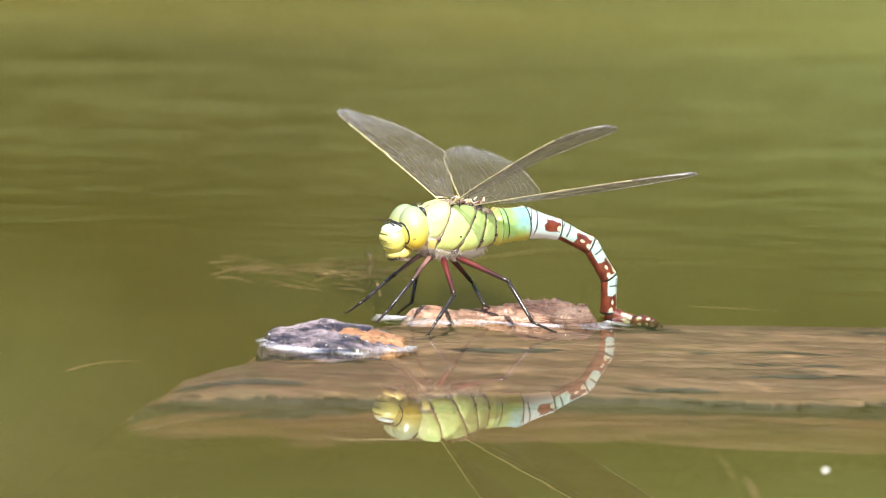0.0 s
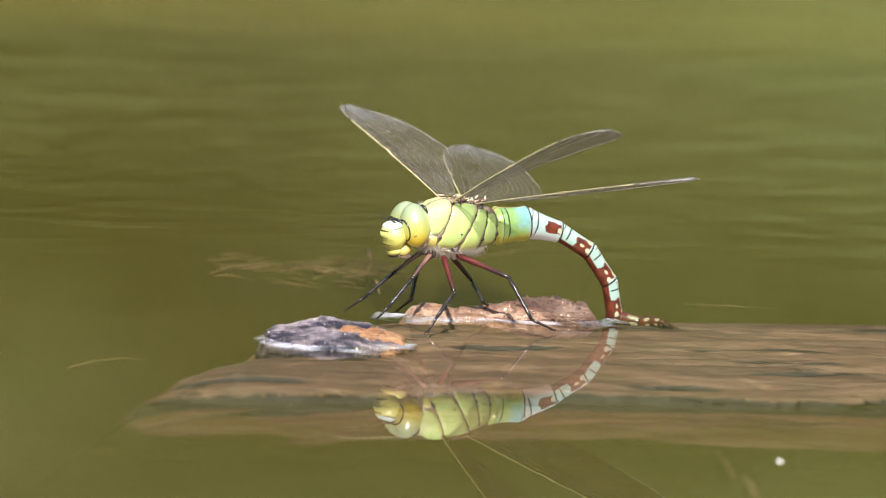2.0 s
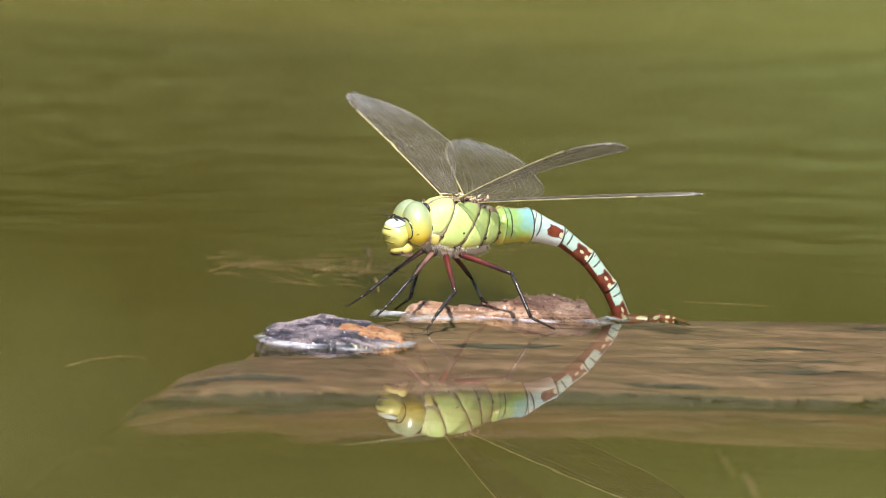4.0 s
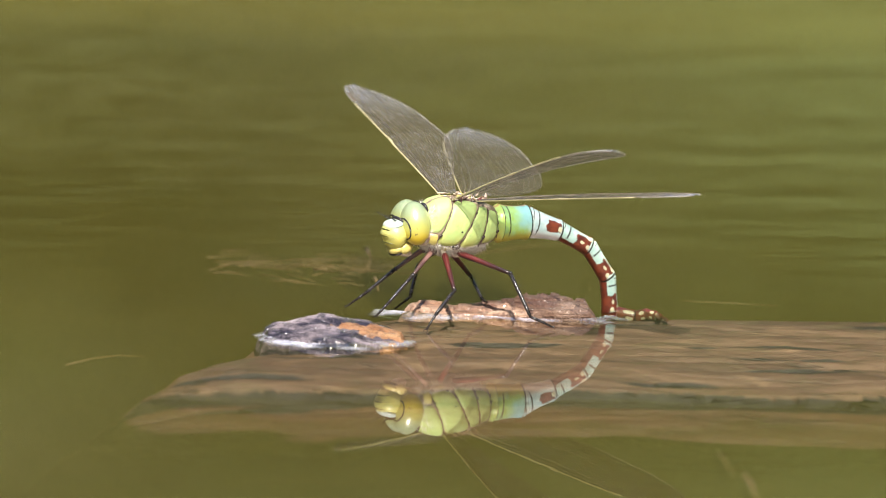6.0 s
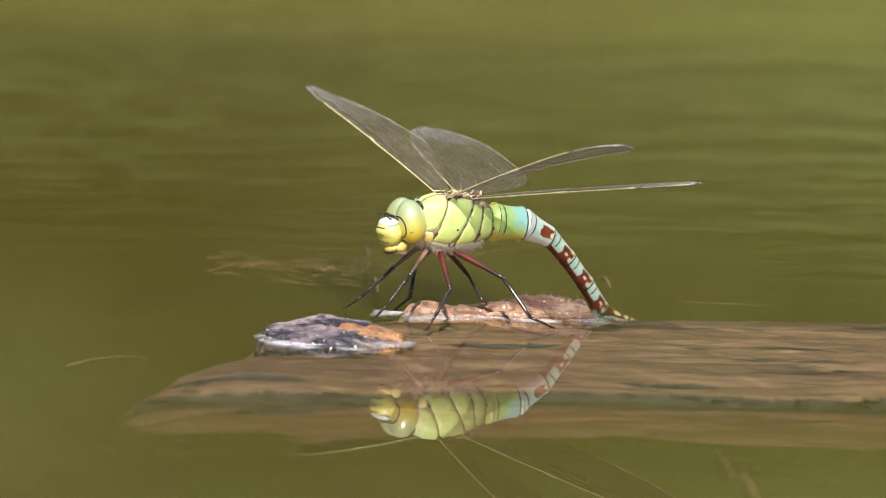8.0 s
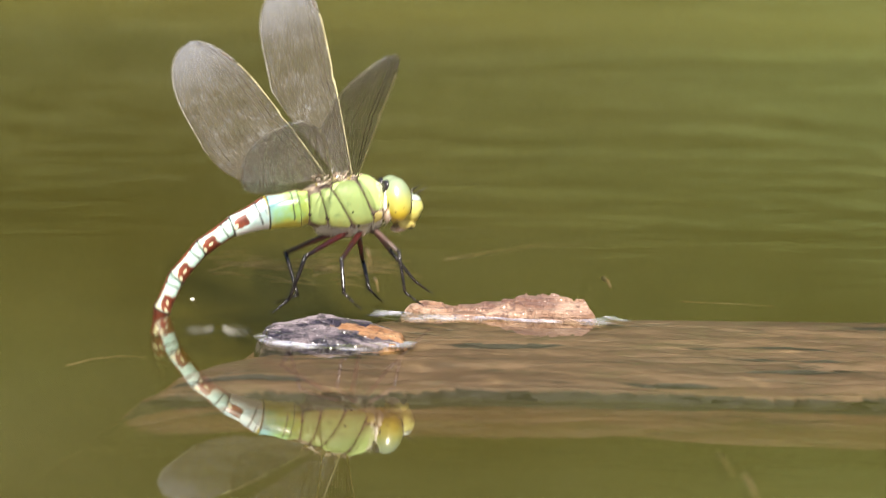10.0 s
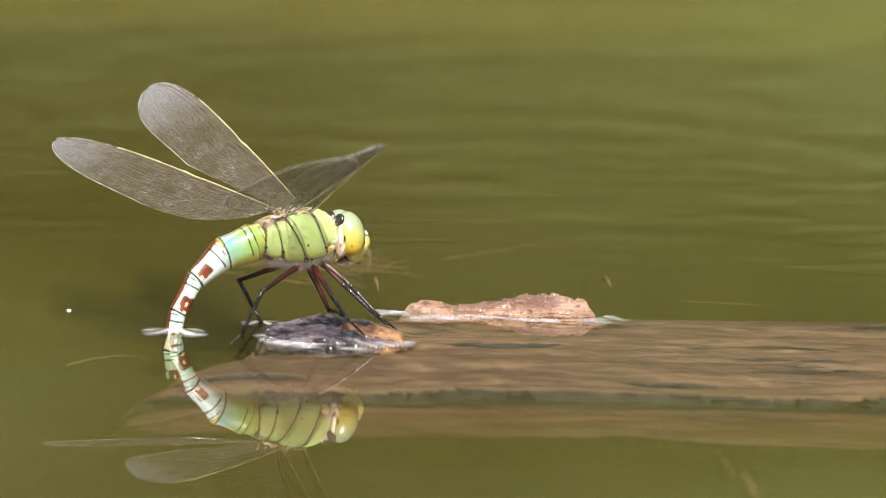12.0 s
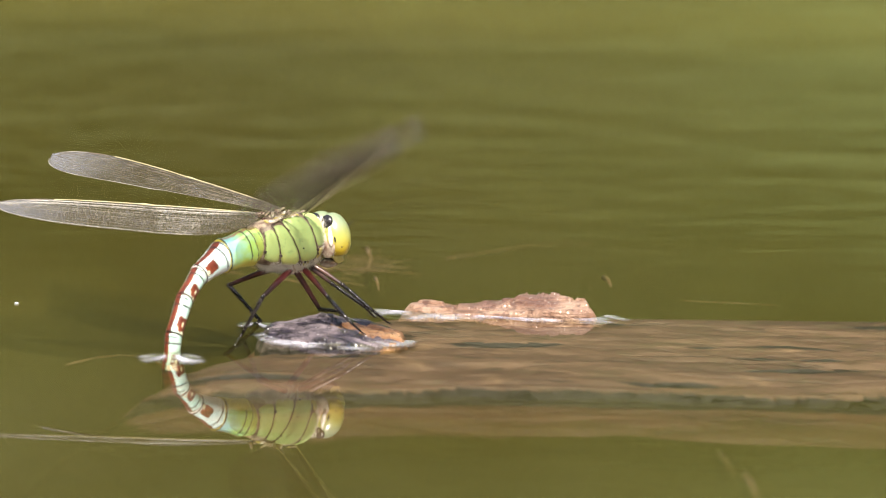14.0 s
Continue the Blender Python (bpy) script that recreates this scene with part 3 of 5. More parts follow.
def make_bark():
    def ridge(u, v):
        crest = float(np.interp(u, (0, 0.08, 0.16, 0.27, 0.40, 0.50, 0.57, 0.64, 0.84, 1.0), (0.5, 1.4, 2.0, 1.1, 1.4, 2.2, 3.1, 3.9, 3.4, 2.4)))
        crest += 0.45 * noise.noise(Vector((u * 22, v * 2, 3))) + 0.2 * noise.noise(Vector((u * 60, v * 3, 8)))
        return crest * float(np.interp(v, (0, 0.1, 0.4, 0.75, 0.86, 1), (0.3, 0.5, 0.75, 1.05, 0.9, 0.2)))
    bark_piece("bark_flake", BARK, "pale orange dry bark flake standing above the water on the log", -8.5, 30.8, 8.0, 17.5, ridge, 3.3, rough=0.6)

    def lump(u, v):
        crest = float(np.interp(u, (0, 0.12, 0.25, 0.4, 0.6, 0.8, 1.0), (0.3, 1.4, 2.8, 3.8, 3.5, 1.9, 0.4)))
        return crest * float(np.interp(v, (0, 0.1, 0.35, 0.72, 1), (0.12, 0.3, 0.62, 1.0, 0.25)))
    bark_piece("wet_bark_flake", (WET_BARK, ORANGE_WOOD), "dark wet bark flake with an orange torn end on the log", -36, -6.5, -29.5, -9, lump, 8.1, rough=0.9, lay=-0.35, torn=0.25,
               pick=lambda u, v: 1 if u + 0.3 * noise.noise(Vector((u * 4, v * 7, 2))) + 0.05 * noise.noise(Vector((u * 30, v * 40, 2))) > 0.60 + 0.75 * abs(v - 0.45) else 0)
    rnd = random.Random(5)
    for name, count, least, big in (("wet_bark_flake", 24, 1.0, 0.18), ("bark_flake", 30, 2.2, 0.09)):
        flake = bpy.data.objects[name]
        bm = bmesh.new()
        pts = [v.co / MM for v in flake.data.vertices if v.co.z > least * MM]
        for i in range(count):
            p = rnd.choice(pts)
            r = rnd.uniform(0.07, big)
            ellipsoid((r, r, r * 0.8), (p.x, p.y, p.z + r * 0.3), (0, 0, 0), 8, bm)
        part("water_drop", bm, DROP, flake, "glittering water drops")["kind"] = "stuff"
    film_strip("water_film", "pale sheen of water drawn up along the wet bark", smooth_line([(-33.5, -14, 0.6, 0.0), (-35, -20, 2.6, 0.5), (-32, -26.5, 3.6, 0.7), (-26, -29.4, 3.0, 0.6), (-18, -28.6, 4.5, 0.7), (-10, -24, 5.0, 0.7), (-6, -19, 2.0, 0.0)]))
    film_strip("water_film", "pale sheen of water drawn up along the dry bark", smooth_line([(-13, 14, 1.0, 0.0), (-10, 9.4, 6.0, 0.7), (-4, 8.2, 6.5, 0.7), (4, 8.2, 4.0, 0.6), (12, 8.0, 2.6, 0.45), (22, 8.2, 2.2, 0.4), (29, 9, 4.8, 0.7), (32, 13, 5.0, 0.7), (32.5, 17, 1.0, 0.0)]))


# ---- the emperor dragonfly ----
HEAD_AT = (10.5, 0, -0.45)
HINGE = {"fl": (1.5, 2.6, 5.2), "fr": (1.5, -2.6, 5.2), "hl": (-3.5, 2.8, 4.8), "hr": (-3.5, -2.8, 4.8)}
SEGMENTS = [(2.0, 3.3, 3.65), (6.2, 3.75, 3.25), (7.4, 3.25, 2.0), (7.3, 1.9, 1.75), (7.6, 1.75, 1.7), (7.0, 1.7, 1.65), (5.0, 1.6, 1.35), (2.7, 1.3, 1.15), (2.1, 1.1, 1.0), (1.3, 0.95, 0.8)]
ABD_BASE = Vector((-7.2, 0, -0.3))
COXA = {"lf": (5.6, 1.6, -5.0), "rf": (5.6, -1.6, -5.0), "lm": (3.2, 1.8, -5.4), "rm": (3.2, -1.8, -5.4), "lh": (0.6, 1.8, -5.4), "rh": (0.6, -1.8, -5.4)}
LIMB = {"f": (7.2, 8.0, 3.8), "m": (10.4, 7.0, 4.0), "h": (12.8, 9.6, 4.6)}


def make_head(root):
    head = part("head", ellipsoid((1.5, 3.2, 3.2), (-1.9, 0, 0.4)), CREAM, root, "black and cream back of the head")
    head.location = Vector(HEAD_AT) * MM
    for s in (1, -1):
        part("eye", ellipsoid((2.62, 2.68, 3.9), (-0.55, 1.82 * s, 0.95), (20 * s, -8, 10 * s), 44), EYE_MAT, head, "glossy yellow-green compound eye")
        m = pose(-0.55, 1.82 * s, 0.95, 20 * s, -8, 10 * s)
        loop = []
        for j in range(25):
            a, c = 2 * math.pi * j / 24, radians(37)
            fwd = Vector((math.cos(c), math.sin(c) * math.cos(a) - 0.25 * s, 0.85 * math.sin(c) * math.sin(a) - 0.28)).normalized()
            loop.append(m @ Vector((2.63 * fwd.x, 2.69 * fwd.y, 3.91 * fwd.z)))
        part("eye_rim", tube(loop, [0.13] * 25, 6), BLACK, head, "dark seam in front of the eye")
        for dx, dy, dz, r in ((0.75, 2.36, -0.5, 0.40), (0.55, 2.28, -1.5, 0.26), (-0.15, 2.30, -1.35, 0.2)):
            part("eye_spot", ellipsoid((r * 0.5, 0.12, r), (-0.55 + dx, (1.92 + dy) * s, 0.95 + dz), (14 * s, 0, -14 * s), 10), DARK_SEAM, head, "small dark fleck in the eye")
        part("cheek", ellipsoid((0.75, 1.8, 2.3), (-2.1, 1.6 * s, -1.0), (0, 0, 14 * s), 20), CREAM, head, "pale hairy back of the cheek")
        part("eye_stripe", ellipsoid((0.4, 0.5, 2.4), (-2.85, 2.35 * s, 1.2), (16 * s, 8, 0), 16), FUZZ, head, "cream stripe behind the eye")
        part("eye_stripe", ellipsoid((0.3, 0.25, 1.9), (-2.45, 2.95 * s, 1.5), (16 * s, 8, 0), 16), BLACK, head, "black stripe behind the eye")
        part("nape_spot", ellipsoid((0.55, 1.2, 1.2), (-2.7, 1.3 * s, 3.2), (-18 * s, 14, 0), 18), BLACK, head, "black patch behind the eye")
        part("antenna", tube([(2.7, 0.9 * s, 1.5), (3.9, 1.3 * s, 2.3), (5.3, 1.7 * s, 3.2)], (0.2, 0.11, 0.04), 6), BLACK, head, "short black bristle antenna")
        part("mandible", ellipsoid((1.35, 0.7, 0.95), (1.25, 1.6 * s, -3.3), (0, 20, 0), 16), PALE_YELLOW, head, "pale yellow jaw")

    def jut(p):
        return Vector((p.x * (1.12 if p.z > 0 else 0.92), p.y, p.z))
    part("frons", ellipsoid((2.2, 2.75, 2.6), (2.6, 0, -0.95), (0, -6, 0), 32, warp=jut), YELLOW, head, "rounded yellow face")
    part("frons_crest", ellipsoid((1.7, 2.3, 0.8), (2.85, 0, 0.95), (0, 14, 0), 24), WHITE_FACE, head, "pale blue crest above the face")
    for z, fwd in ((0.25, 4.88), (-0.9, 4.95), (-2.1, 4.72)):
        part("face_groove", tube([(fwd - 1.15, -1.9, z - 0.2), (fwd - 0.32, -1.1, z), (fwd - 0.1, 0, z + 0.05), (fwd - 0.32, 1.1, z), (fwd - 1.15, 1.9, z - 0.2)], (0.07, 0.13, 0.13, 0.13, 0.07), 6), GROOVE, head)
    rnd = random.Random(9)
    bm = bmesh.new()
    for i in range(260):
        a = rnd.uniform(0, 2 * math.pi)
        r = rnd.uniform(1.0, 3.6)
        q = Vector((-2.2 + 0.12 * r, r * math.cos(a), r * math.sin(a) - 0.4))
        d = Vector((-rnd.uniform(0.3, 0.9), q.y * 0.12, q.z * 0.12 + rnd.uniform(-0.3, 0.3)))
        v3 = [bm.verts.new(w * MM) for w in (q - Vector((0, 0.04, 0)), q + Vector((0, 0.04, 0)), q + Vector((0, 0, 0.05)), q + d)]
        for t in ((0, 1, 3), (1, 2, 3), (2, 0, 3)):
            bm.faces.new([v3[k] for k in t])
    tagged(part("hair", bm, FUZZ, head, "pale hair behind the head"), kind="stuff")
    part("labrum", ellipsoid((1.6, 2.0, 1.0), (2.35, 0, -3.35), (0, 20, 0), 20), PALE_YELLOW, head, "yellow upper lip")
    part("mouth", ellipsoid((1.5, 1.8, 0.4), (2.15, 0, -4.05), (0, 18, 0), 16), BLACK, head, "dark mouth edge")
    part("labium", ellipsoid((1.5, 1.7, 0.7), (0.9, 0, -4.35), (0, -14, 0), 18), CREAM, head)
    part("vertex", tube([(1.9, -2.0, 1.5), (2.2, -1.0, 1.9), (2.3, 0, 2.0), (2.2, 1.0, 1.9), (1.9, 2.0, 1.5)], (0.15, 0.3, 0.34, 0.3, 0.15), 8), BLACK, head, "black ridge between eyes and forehead")
    for ob in (head, *head.children):
        ob.data.transform(Matrix.Scale(1.12, 4))
    return head


THORAX = [(8.2, 1.7, -2.3, 1.4), (7.3, 3.6, -3.7, 2.9), (5.6, 4.9, -4.6, 3.9), (3.0, 5.5, -5.1, 4.5), (0.0, 5.3, -5.3, 4.7), (-3.0, 4.8, -5.0, 4.5), (-5.6, 4.1, -4.4, 4.0), (-7.4, 3.4, -3.7, 3.5)]
# the joints between the plates: x at half height, and how far each slants back as it climbs
SUTURES = [(8.4, 0.1), (4.3, 0.42), (-0.9, 0.52), (-4.5, 0.2), (-7.5, 0.0)]


def thorax_at(x, a, grow=0.0):
    """Skin of the thorax at x; a from the belly (-90) over the flank (0) to the back (90), left side positive y."""
    xs = [-r[0] for r in THORAX]
    top, low, half = (float(np.interp(-x, xs, [r[i] for r in THORAX])) for i in (1, 2, 3))
    c, s = math.cos(radians(a)), math.sin(radians(a))
    mid = (top + low) / 2
    z = mid + (top - low) / 2 * math.copysign(abs(s) ** 0.9, s)
    return Vector((x, (half + grow) * abs(c) ** 0.75 * (1 if c >= 0 else -1), z + grow * s))


def make_thorax(root):
    rings = [[thorax_at(r[0], a) for a in range(-90, 270, 12)] for r in THORAX]
    core = part("thorax", loft(rings), THORAX_SKIN, root, "cream and brown thorax core between the plates")

    def suture(i, a):
        x0, slant = SUTURES[i]
        return max(-7.4, min(7.9, x0 - slant * thorax_at(0, a).z))

    def plate(name, fore, aft, lo, hi, mat, side, label="", proud=0.42):
        """A shield between two lines x(a) of the thorax, with rounded corners and a shallow dome."""
        nu, nv = 20, 24
        rows = []
        for i in range(nu + 1):
            u = i / nu
            row = []
            for j in range(nv + 1):
                v = j / nv
                uu = 0.5 + (u - 0.5) * (1 - 0.12 * abs(2 * v - 1) ** 3)
                vv = 0.5 + (v - 0.5) * (1 - 0.12 * abs(2 * u - 1) ** 3)
                a = lo + (hi - lo) * vv
                x = fore(a) + (aft(a) - fore(a)) * uu
                edge = min(1, 5.0 * min(u, 1 - u)) * min(1, 6 * min(v, 1 - v))
                p = thorax_at(x, a, -0.2 + proud * math.sqrt(edge * (2 - edge)) + 0.12 * math.sin(math.pi * u) * math.sin(math.pi * v))
                row.append(Vector((p.x, p.y * side, p.z)))
            rows.append(row)
        part(name, loft(rows, closed=False, caps=False), mat, core, label)

    for s in (1, -1):
        for i, (lo, hi, label) in enumerate(((-16, 89, "domed apple-green front plate"), (-52, 72, "apple-green side plate"), (-58, 58, "apple-green rear side plate"), (-50, 50, "narrow yellow-green hind plate"))):
            plate("thorax_plate", lambda a, i=i: suture(i, a), lambda a, i=i: suture(i + 1, a), lo, hi, GREEN, s, label)
        for i, lo, hi in ((1, -36, 74), (2, -52, 66), (3, -56, 58), (4, -40, 46)):
            line = []
            for j in range(19):
                a = lo + (hi - lo) * j / 18
                q = thorax_at(suture(i, a) + 0.1 * math.sin(j * 1.9 + i), a, 0.16)
                line.append((q.x, q.y * s, q.z))
            part("seam", tube(line, [0.035 + 0.07 * abs(math.sin(j * 0.7 + i)) ** 2 for j in range(19)], 6), SEAM, core, "thin dark seam between the plates")
        for i, a, r in ((1, -18, 0.5), (2, -46, 0.8), (2, 30, 0.35), (3, -22, 0.55), (4, -14, 0.5)):
            q = thorax_at(suture(i, a), a, 0.22)
            part("seam_spot", ellipsoid((r * 0.8, 0.2, r * 0.6), (q.x, q.y * s, q.z), (0, 35, 0), 10), DARK_SEAM if r > 0.4 else SEAM, core, "dark brown joint between the plates")
        for at_x, at_a, r in ((0.9, -8, 0.22), (2.2, -44, 0.3)):
            q = thorax_at(at_x, at_a, 0.34)
            part("seam_spot", ellipsoid((r, 0.15, r), (q.x, q.y * s, q.z), (0, 0, 0), 8), BLACK, core, "small black dot on the side plate")
        plate("coxal_plate", lambda a: 7.4, lambda a: 5.4, -56, -16, PALE_YELLOW, s, "small cream-yellow plate above the front leg")
        plate("coxal_plate", lambda a: 4.6, lambda a: 2.2, -74, -52, PALE_YELLOW, s, "small cream-yellow plate above the legs")
        plate("coxal_plate", lambda a: 1.2, lambda a: -1.8, -74, -58, CREAM, s)
    part("collar", ellipsoid((1.0, 2.3, 2.6), (7.6, 0, -0.2), (0, 0, 0), 20), CREAM, core, "cream hairy collar behind the head")
    # wing bases: knots of small cream and brown plates along the back
    rnd = random.Random(4)
    for i in range(60):
        s = 1 if i % 2 else -1
        x = 2.8 - 0.14 * i + rnd.uniform(-0.3, 0.3)
        at = (x, s * rnd.uniform(0.5, 3.0), 5.1 - 0.09 * max(0, 1.5 - x) + rnd.uniform(-0.3, 0.8))
        part("wing_base_plate", ellipsoid((rnd.uniform(0.4, 1.5), rnd.uniform(0.14, 0.32), rnd.uniform(0.12, 0.3)), at, (rnd.uniform(-30, 30), rnd.uniform(-30, 30), rnd.uniform(0, 90)), 10), (CREAM, THORAX_SKIN, PALE_YELLOW, CREAM, CREAM, SEAM, FUZZ, RED_LEG)[i % 8], core)
    # soft pale hair under the chest and behind the head
    bm = bmesh.new()
    for i in range(2600):
        x = rnd.uniform(-5.5, 7.4)
        a = rnd.uniform(-115, -42) if rnd.random() < 0.8 else rnd.uniform(-130, 60)
        if a > -42:
            x = rnd.uniform(6.2, 7.4)
        p = thorax_at(x, a, 0.05)
        if rnd.random() < 0.5:
            p.y = -p.y
        d = Vector((rnd.uniform(-0.5, 0.2), p.y * 0.25, -1.0 if a < -42 else 0.6)).normalized() * rnd.uniform(0.8, 1.8)
        q = Vector((0.035, 0.035, 0))
        va = [bm.verts.new(w * MM) for w in (p - q, p + Vector((0.035, -0.035, 0)), p + Vector((0, 0.045, 0.02)), p + d)]
        for t in ((0, 1, 3), (1, 2, 3), (2, 0, 3)):
            bm.faces.new([va[k] for k in t])
    tagged(part("hair", bm, FUZZ, core, "soft pale hair under the chest"), kind="stuff")
    return core


def make_abdomen(root):
    out = []
    for i, (ln, r0, r1) in enumerate(SEGMENTS):
        rings = []
        for k in range(17):
            u = k / 16
            r = r0 + (r1 - r0) * u
            r *= 1 - 0.07 * math.sin(math.pi * u) + 0.05 * math.exp(-((u - 0.95) / 0.04) ** 2) + 0.02 * math.exp(-((u - 0.35) / 0.03) ** 2)
            if k == 0:
                r *= 0.9
            ring = []
            for j in range(28):
                a = 2 * math.pi * j / 28          # 0 at the belly, half way at the back
                ring.append(Vector((0.5 - (ln + 0.5) * u, r * 0.95 * math.sin(a), -r * 1.04 * math.cos(a))))
            rings.append(ring)
        mat = ABD_FIRST if i == 0 else ABD_GREEN if i == 1 else ABD_BLUE if i == 2 else ABD_BROWN if i < 6 else ABD_TAIL
        out.append(part("abdomen_segment", loft(rings), mat, root, ("swollen green abdomen segment", "pale blue abdomen segment", "blue-green abdomen segment banded with red-brown")[0 if i < 2 else 1 if i == 2 else 2]))
    bm = bmesh.new()
    for s in (1, -1):
        tube([(0.3, 0.6 * s, 0.3), (-1.0, 0.8 * s, 0.35), (-2.2, 0.9 * s, 0.2), (-3.1, 0.8 * s, 0.1)], (0.35, 0.55, 0.5, 0.12), 8, bm, 0.5)
    out.append(part("tail_appendage", bm, TAIL_MAT, root, "pair of brown leaf-shaped tail appendages"))
    return out


def wing_shape(kind):
    """Length and the two edges of a wing as functions of u, 0 at the hinge."""
    if kind == "f":
        ln = 54.0
        lead = lambda u: 0.9 + 0.5 * math.sin(math.pi * u) - 0.25 * math.exp(-((u - 0.46) / 0.03) ** 2)
        width = lambda u: 2.6 + 9.9 * (lambda w: w * w * (3 - 2 * w))(min(1, (u + 0.12) / 0.64))
    else:
        ln = 52.0
        lead = lambda u: 0.9 + 0.4 * math.sin(math.pi * u) - 0.25 * math.exp(-((u - 0.40) / 0.03) ** 2)
        width = lambda u: 1.6 + 17.0 * (1 - math.exp(-u / 0.10)) - 4.8 * max(0, (u - 0.25) / 0.75) ** 1.2
    a0 = 0.68 if kind == "f" else 0.60
    tip = lambda u: math.sqrt(max(0.0, 1 - ((u - a0) / (1 - a0)) ** 2.5)) if u > a0 else 1.0

    def edges(u):
        w = width(u) * tip(u)
        drop = (1 - tip(u)) * width(u) * 0.40
        return lead(u) - drop + 3.9 * u, lead(u) - drop - w + 3.9 * u
    return ln, edges


def wing_meshes(kind, side):
    """The meshes of a fore (f) or hind (h) wing; side -1 for the left ones."""
    ln, edges = wing_shape(kind)
    droop, washout = (4.0, 13.0) if kind == "f" else (0.5, 0.0)      # the fore wings hang and twist a little towards the tip

    def on(u, f):
        a, b = edges(u)
        y = a + (b - a) * f
        z = 0.35 * math.sin(math.pi * f) + 0.15 * math.sin(f * 26) * (1 - f) - droop * u ** 2.5
        th = radians(washout * max(0, u - 0.4) / 0.6)
        return Vector((u * ln, y * math.cos(th) - z * math.sin(th), side * (y * math.sin(th) + z * math.cos(th))))
    rows = [[on(i / 60 * 0.9995, j / 16) for j in range(17)] for i in range(61)]
    bm = loft(rows, closed=False, caps=False)
    membrane = bpy.data.meshes.new("wing")
    bmesh.ops.solidify(bm, geom=bm.faces[:], thickness=0.03 * MM)
    bm.to_mesh(membrane)
    bm.free()
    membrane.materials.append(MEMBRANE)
    membrane.polygons.foreach_set("use_smooth", [True] * len(membrane.polygons))
    # leading vein
    costa = bpy.data.meshes.new("leading_vein")
    bm = bmesh.new()
    us = [0.0 + 0.78 * i / 40 for i in range(41)]
    tube([on(u, 0.0) for u in us], [0.14 - 0.05 * u + 0.16 * math.exp(-((u - 0.44) / 0.014) ** 2) for u in us], 6, bm)
    bm.to_mesh(costa)
    bm.free()
    costa.materials.append(COSTA)
    rim = bpy.data.meshes.new("rim_vein")
    us = [0.3 + 0.695 * i / 60 for i in range(61)]
    bm = tube([on(u, 1.0) for u in us], [0.02 + 0.05 * min(1, i / 15) for i in range(61)], 5)
    tube([on(u, 0.0) for u in us[44:]], [0.075] * 17, 5, bm)
    bm.to_mesh(rim)
    bm.free()
    rim.materials.append(RIM)
    # network of dark veins
    verts, faces = [], []

    def bar(p, q, r):
        d = (q - p)
        if d.length < 0.02:
            return
        a = d.cross(Vector((0, 0, 1))).normalized() * r
        b = Vector((0, 0, r))
        k = len(verts)
        for c in (p, q):
            verts.extend([tuple((c + w) * MM) for w in (a + b * 0.6, -a + b * 0.6, -b)])
        faces.extend([(k, k + 1, k + 4, k + 3), (k + 1, k + 2, k + 5, k + 4), (k + 2, k, k + 3, k + 5)])
    rnd = random.Random(11 if kind == "f" else 12)
    lines = [0.0, 0.08, 0.14, 0.22, 0.30, 0.38, 0.46, 0.54, 0.62, 0.70, 0.78, 0.86, 0.93, 1.0]
    bend = lambda f, u: min(1.0, f + 0.10 * f * (1 - f) * 4 * math.sin(2.4 * u + f * 3))
    for k, f in enumerate(lines):
        us = [0.02 + 0.96 * i / 36 for i in range(37)]
        start = 0 if k < 6 or k == len(lines) - 1 else rnd.randint(2, 9)
        for a, b in zip(us[start:-1], us[start + 1:]):
            bar(on(a, bend(f, a)), on(b, bend(f, b)), 0.095 if k in (1, 2) else 0.05 if k in (0, 5, 8, 13) else 0.028)
        if k + 1 < len(lines):
            u = 0.03 + rnd.uniform(0, 0.02)
            while u < 0.97:
                bar(on(u, bend(f, u)), on(min(0.99, u + rnd.uniform(-0.004, 0.006)), bend(lines[k + 1], u)), 0.026)
                u += rnd.uniform(0.016, 0.027)
    veins = bpy.data.meshes.new("veins")
    veins.from_pydata(verts, [], faces)
    veins.materials.append(VEIN)
    # dark slot near the tip
    spot = bpy.data.meshes.new("wing_spot")
    bm = tube([on(0.80 + 0.085 * i / 6, 0.035) + Vector((0, 0, 0.05)) for i in range(7)], [0.12, 0.2, 0.24, 0.24, 0.24, 0.2, 0.1], 6, flat=0.5)
    bm.to_mesh(spot)
    bm.free()
    spot.materials.append(STIGMA)
    return membrane, costa, veins, spot, rim


def make_wings(root):
    made = {kind + side: wing_meshes(kind, -1 if side == "l" else 1) for kind in "fh" for side in "lr"}
    wings = {}
    for key in HINGE:
        membrane, costa, veins, spot, rim = made[key]
        w = new("wing", membrane)
        w.parent = root
        w["label"] = "smoky clear fore wing" if key[0] == "f" else "smoky clear broad hind wing"
        for name, me, lab in (("leading_vein", costa, "pale yellow leading vein"), ("vein_net", veins, "net of fine dark veins"), ("wing_spot", spot, "amber cell near the tip"), ("rim_vein", rim, "pale grey rim vein")):
            c = new(name, me)
            c.parent = w
            c["label"] = lab
        wings[key] = w
    return wings


